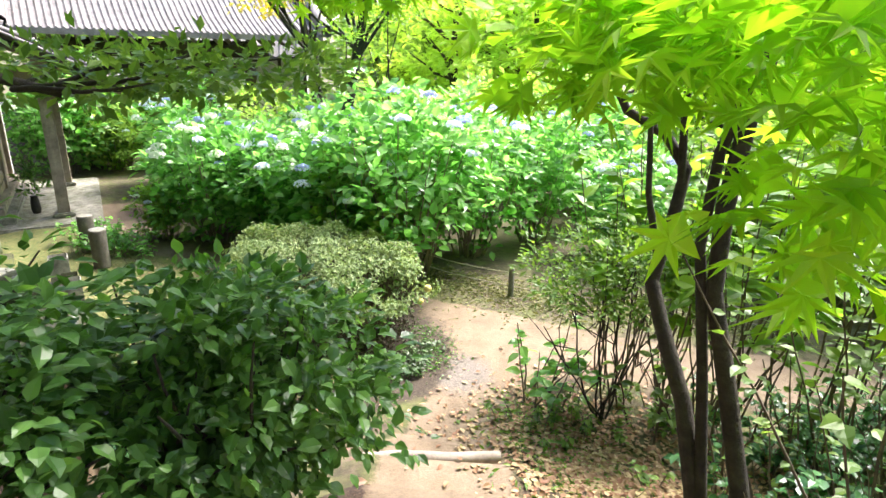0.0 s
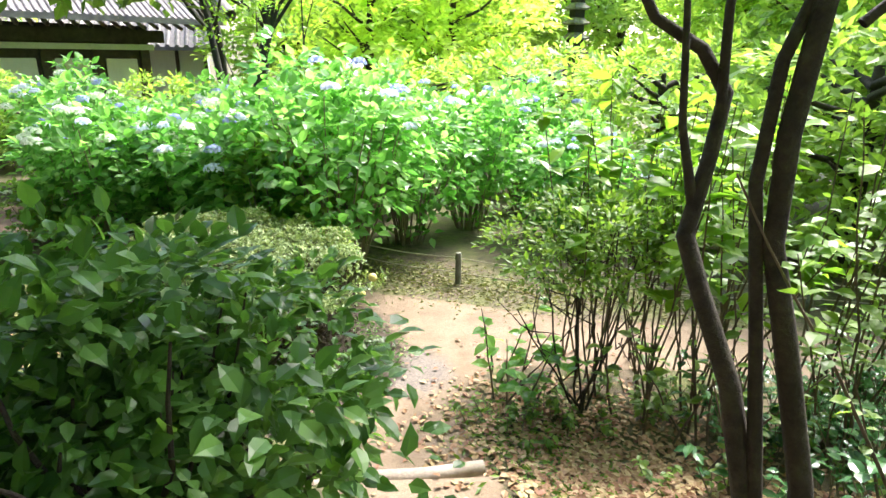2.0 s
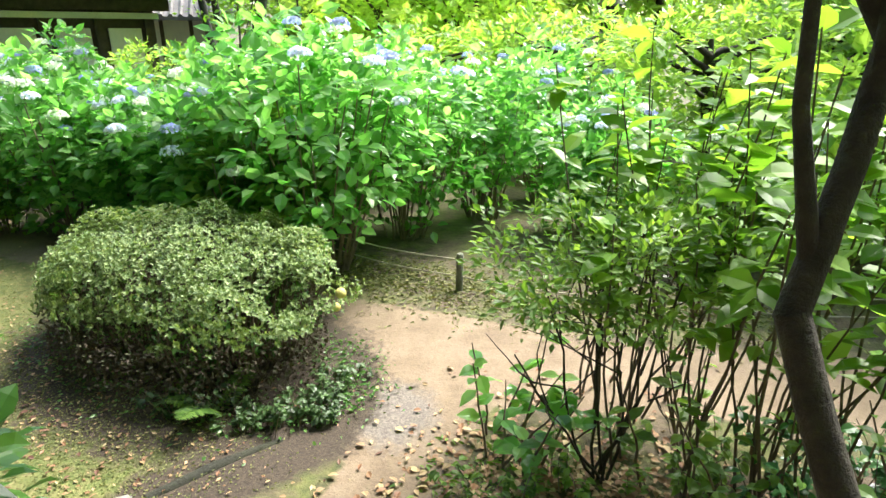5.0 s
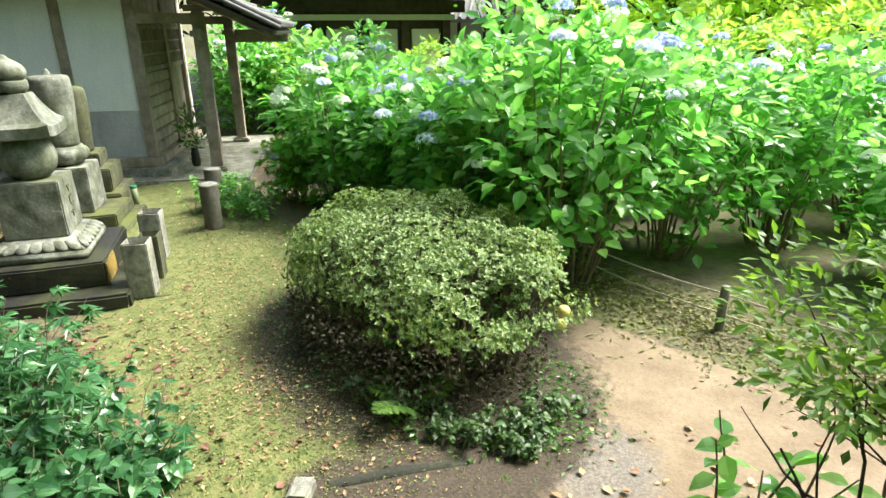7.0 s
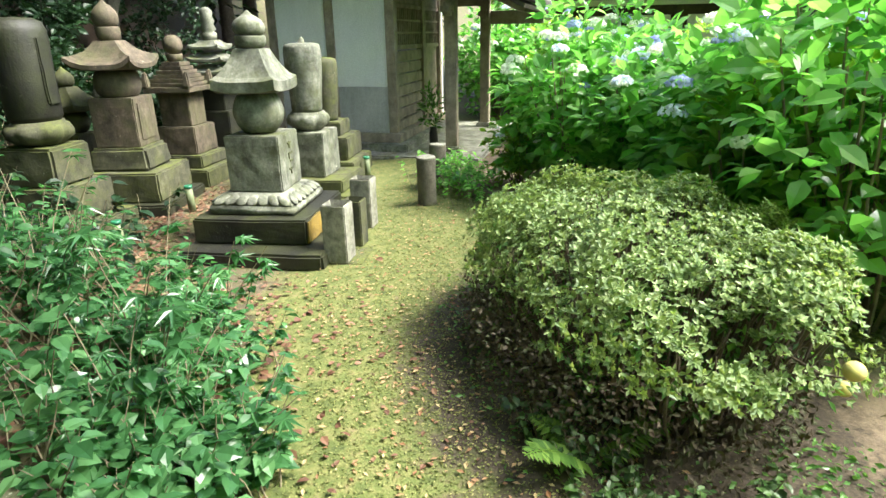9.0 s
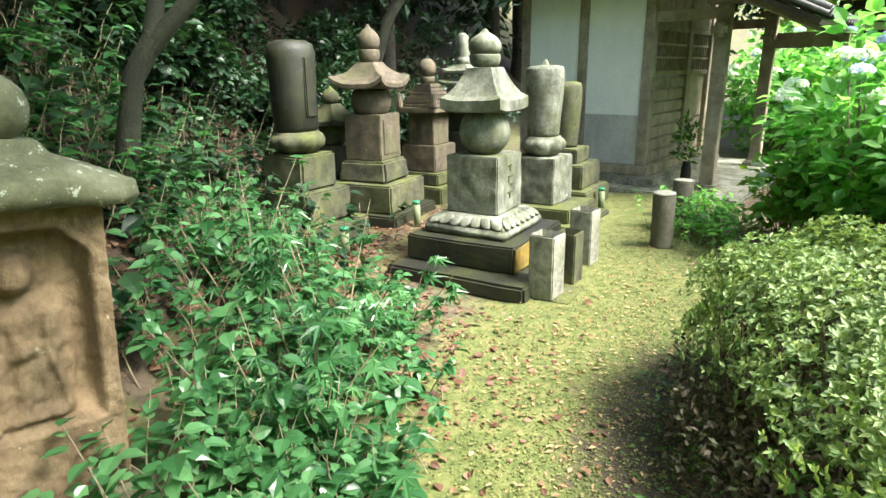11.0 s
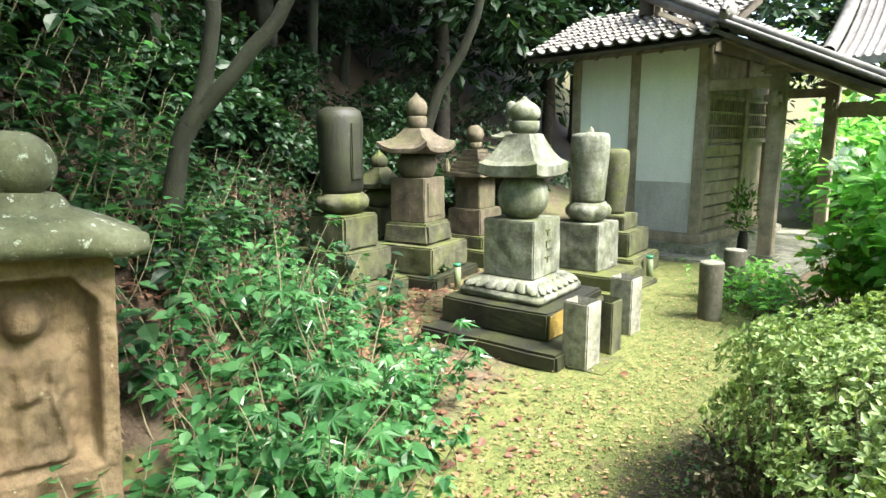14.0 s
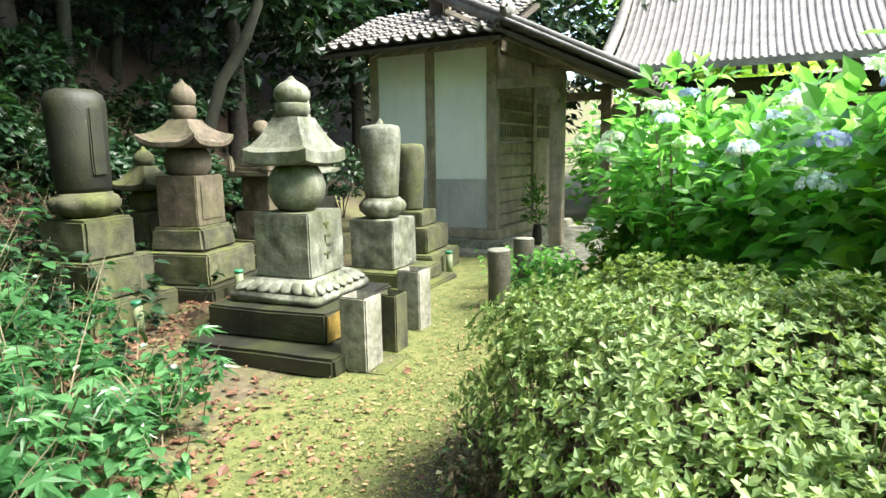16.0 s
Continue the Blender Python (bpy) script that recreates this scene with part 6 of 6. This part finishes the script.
for x, y, hh in ((-1.0, 10.4, 3.6), (-1.35, 9.2, 2.6)):
    ob = thing("thin_sapling", pose(x, y, hz(x, y)), "thin dark sapling among the hydrangeas", "tree", "saplings")
    V, F = tube([bent((0, 0, -0.1), (0.1, 0.1, hh), 0.022, 0.008, rr, 8, 0.06), bent((0.05, 0.05, hh * 0.6), (0.35, 0.1, hh * 0.95), 0.01, 0.004, rr, 5, 0.1), bent((0.05, 0.05, hh * 0.5), (-0.3, 0.0, hh * 0.85), 0.01, 0.004, rr, 5, 0.1)], 6)
    np_part("stem", V, F, BARK, ob, "")
    V, F = crown(rr, (0.05, 0.05, hh * 0.92), (0.5, 0.5, 0.4), 30, 14, None, 0.06, 0.16, SMALL, 0.2)
    tagged(np_part("leaves", V, F, L_BRIGHT, ob, ""), kind="stuff")

for x, y, k, sc, tn in ((-4.2, 14.2, 3, 0.75, 30), (-6.2, 13.2, 3, 0.6, 80), (-2.6, 15.5, 3, 0.9, 200), (-7.3, 13.3, 3, 0.7, 120)):
    put_tree(k, x, y, sc, tn)

# pale seed heads on the azalea bush
for x, y, z in ((0.22, 5.86, 0.63), (0.1, 6.35, 0.30)):
    ob = thing("seed_head", pose(x, y, z), "pale yellow round seed head on the azalea bush", "seed head")
    part("ball", ball(0.032, -0.03, 0.03, 0.98, 14), FRUIT, ob, "", True)
    V, F = tube([[(0, 0, -0.025, 0.003), (-0.10, 0.10, -0.10, 0.004), (-0.28, 0.28, -0.16, 0.005)]], 5)
    np_part("stalk", V, F, TWIG, ob, "thin brown stalk")

# ---- fallen leaves and grass ----
def scatter(name, label, seed, n, pick, size, mat, template=SMALL, up=0.012, flat=0.25, category="leaves"):
    r = np.random.default_rng(seed)
    xy = pick(r, n)
    z = height(xy[:, 0], xy[:, 1]) + up * r.random(len(xy)) + 0.004
    a = r.random(len(xy)) * 2 * math.pi
    T = np.stack([np.cos(a), np.sin(a), r.normal(0, 0.1, len(xy))], 1)
    N = np.stack([r.normal(0, flat, len(xy)), r.normal(0, flat, len(xy)), np.ones(len(xy))], 1)
    V, F = blades(template, np.column_stack([xy, z]), T, N, size * (0.5 + 0.9 * r.random(len(xy))), r, 0.12)
    ob = np_part(name, V, F, mat)
    return tagged(ob, label, category, "", "stuff")


def along(line, w):
    def pick(r, n):
        seg = r.integers(len(line) - 1, size=n)
        t = r.random(n)[:, None]
        L = np.array(line)
        return L[seg] * (1 - t) + L[seg + 1] * t + r.normal(0, w, (n, 2))
    return pick


MOSSY = [(-0.7, 5.0), (-1.2, 5.4), (-2.2, 6.0), (-3.1, 6.9), (-4.6, 8.2)]
scatter("fallen_leaves", "tan and yellow fallen leaves on the moss", 501, 1500, along(MOSSY, 0.45), 0.028, L_DEAD)
scatter("dark_leaf_litter", "brown leaf litter on the shaded bank", 502, 9000, along([(-1.6, 3.4), (-3.2, 3.7), (-4.6, 3.9), (-6.4, 4.2), (-7.4, 5.2), (-8.5, 6)], 0.75), 0.055, L_DEAD_DARK, OVATE, 0.02, 0.35)
scatter("grave_leaf_litter", "brown leaf litter around the graves", 503, 3800, along([(-2.2, 4.8), (-3.6, 4.6), (-4.9, 5.4), (-5.6, 6.2)], 0.4), 0.034, L_DEAD_DARK, OVATE, 0.012, 0.25)
scatter("red_fallen_leaves", "reddish-brown fallen leaves on the moss", 511, 130, along([(-0.6, 4.95), (-1.3, 5.15), (-2.0, 5.35), (-2.7, 5.5)], 0.28), 0.034, L_DEAD_DARK, OVATE, 0.015, 0.3)
scatter("mound_leaf_litter", "tan leaf litter under the slim trees", 504, 7500, along([(1.15, 4.9), (1.5, 4.4), (1.9, 3.9), (2.2, 3.3)], 0.4), 0.042, L_DEAD, OVATE, 0.015, 0.3)
scatter("path_leaves", "few dry leaves on the sandy path", 505, 36, along([(0.5, 4.9), (0.7, 6.1), (2.5, 5.8)], 0.35), 0.04, L_DEAD_DARK)
L_MOSS = leaf_mat("moss_blade", (0.055, 0.07, 0.02), (0.12, 0.135, 0.04), (0.22, 0.21, 0.085), 0.7, 0.2)
scatter("moss_tufts", "short yellow-green moss tufts", 506, 26000, along(MOSSY, 0.45), 0.014, L_MOSS, SMALL, 0.004, 0.9, "moss")
scatter("grass", "short green grass beside the path", 507, 6000, along([(-0.4, 7.6), (0.6, 7.3), (1.8, 6.9), (3.4, 6.6)], 0.25), 0.045, L_MOSS, LANCE, 0.01, 1.2, "grass")
scatter("mound_grass", "thin green grass on the leaf litter", 508, 1400, along([(0.95, 5.0), (1.2, 4.6), (1.3, 4.1)], 0.2), 0.05, L_SHRUB, LANCE, 0.01, 1.2, "grass")
scatter("bush_foot_plants", "tiny green plants at the foot of the azalea", 509, 1500, along([(-2.0, 6.4), (-1.3, 5.8), (-0.4, 5.5), (0.2, 5.6), (0.3, 5.9), (0.0, 6.3)], 0.12), 0.03, L_CAMELLIA, SMALL, 0.05, 0.8, "undergrowth")

# ---- roof tiles of the hall ----
for roof, me, o, a, d, n_al, n_dn in TILE_JOBS:
    for j in range(n_dn):
        for i in range(n_al):
            ob = new("roof_tile", me)
            ob.parent = roof
            ob.location = o + a * i + d * j
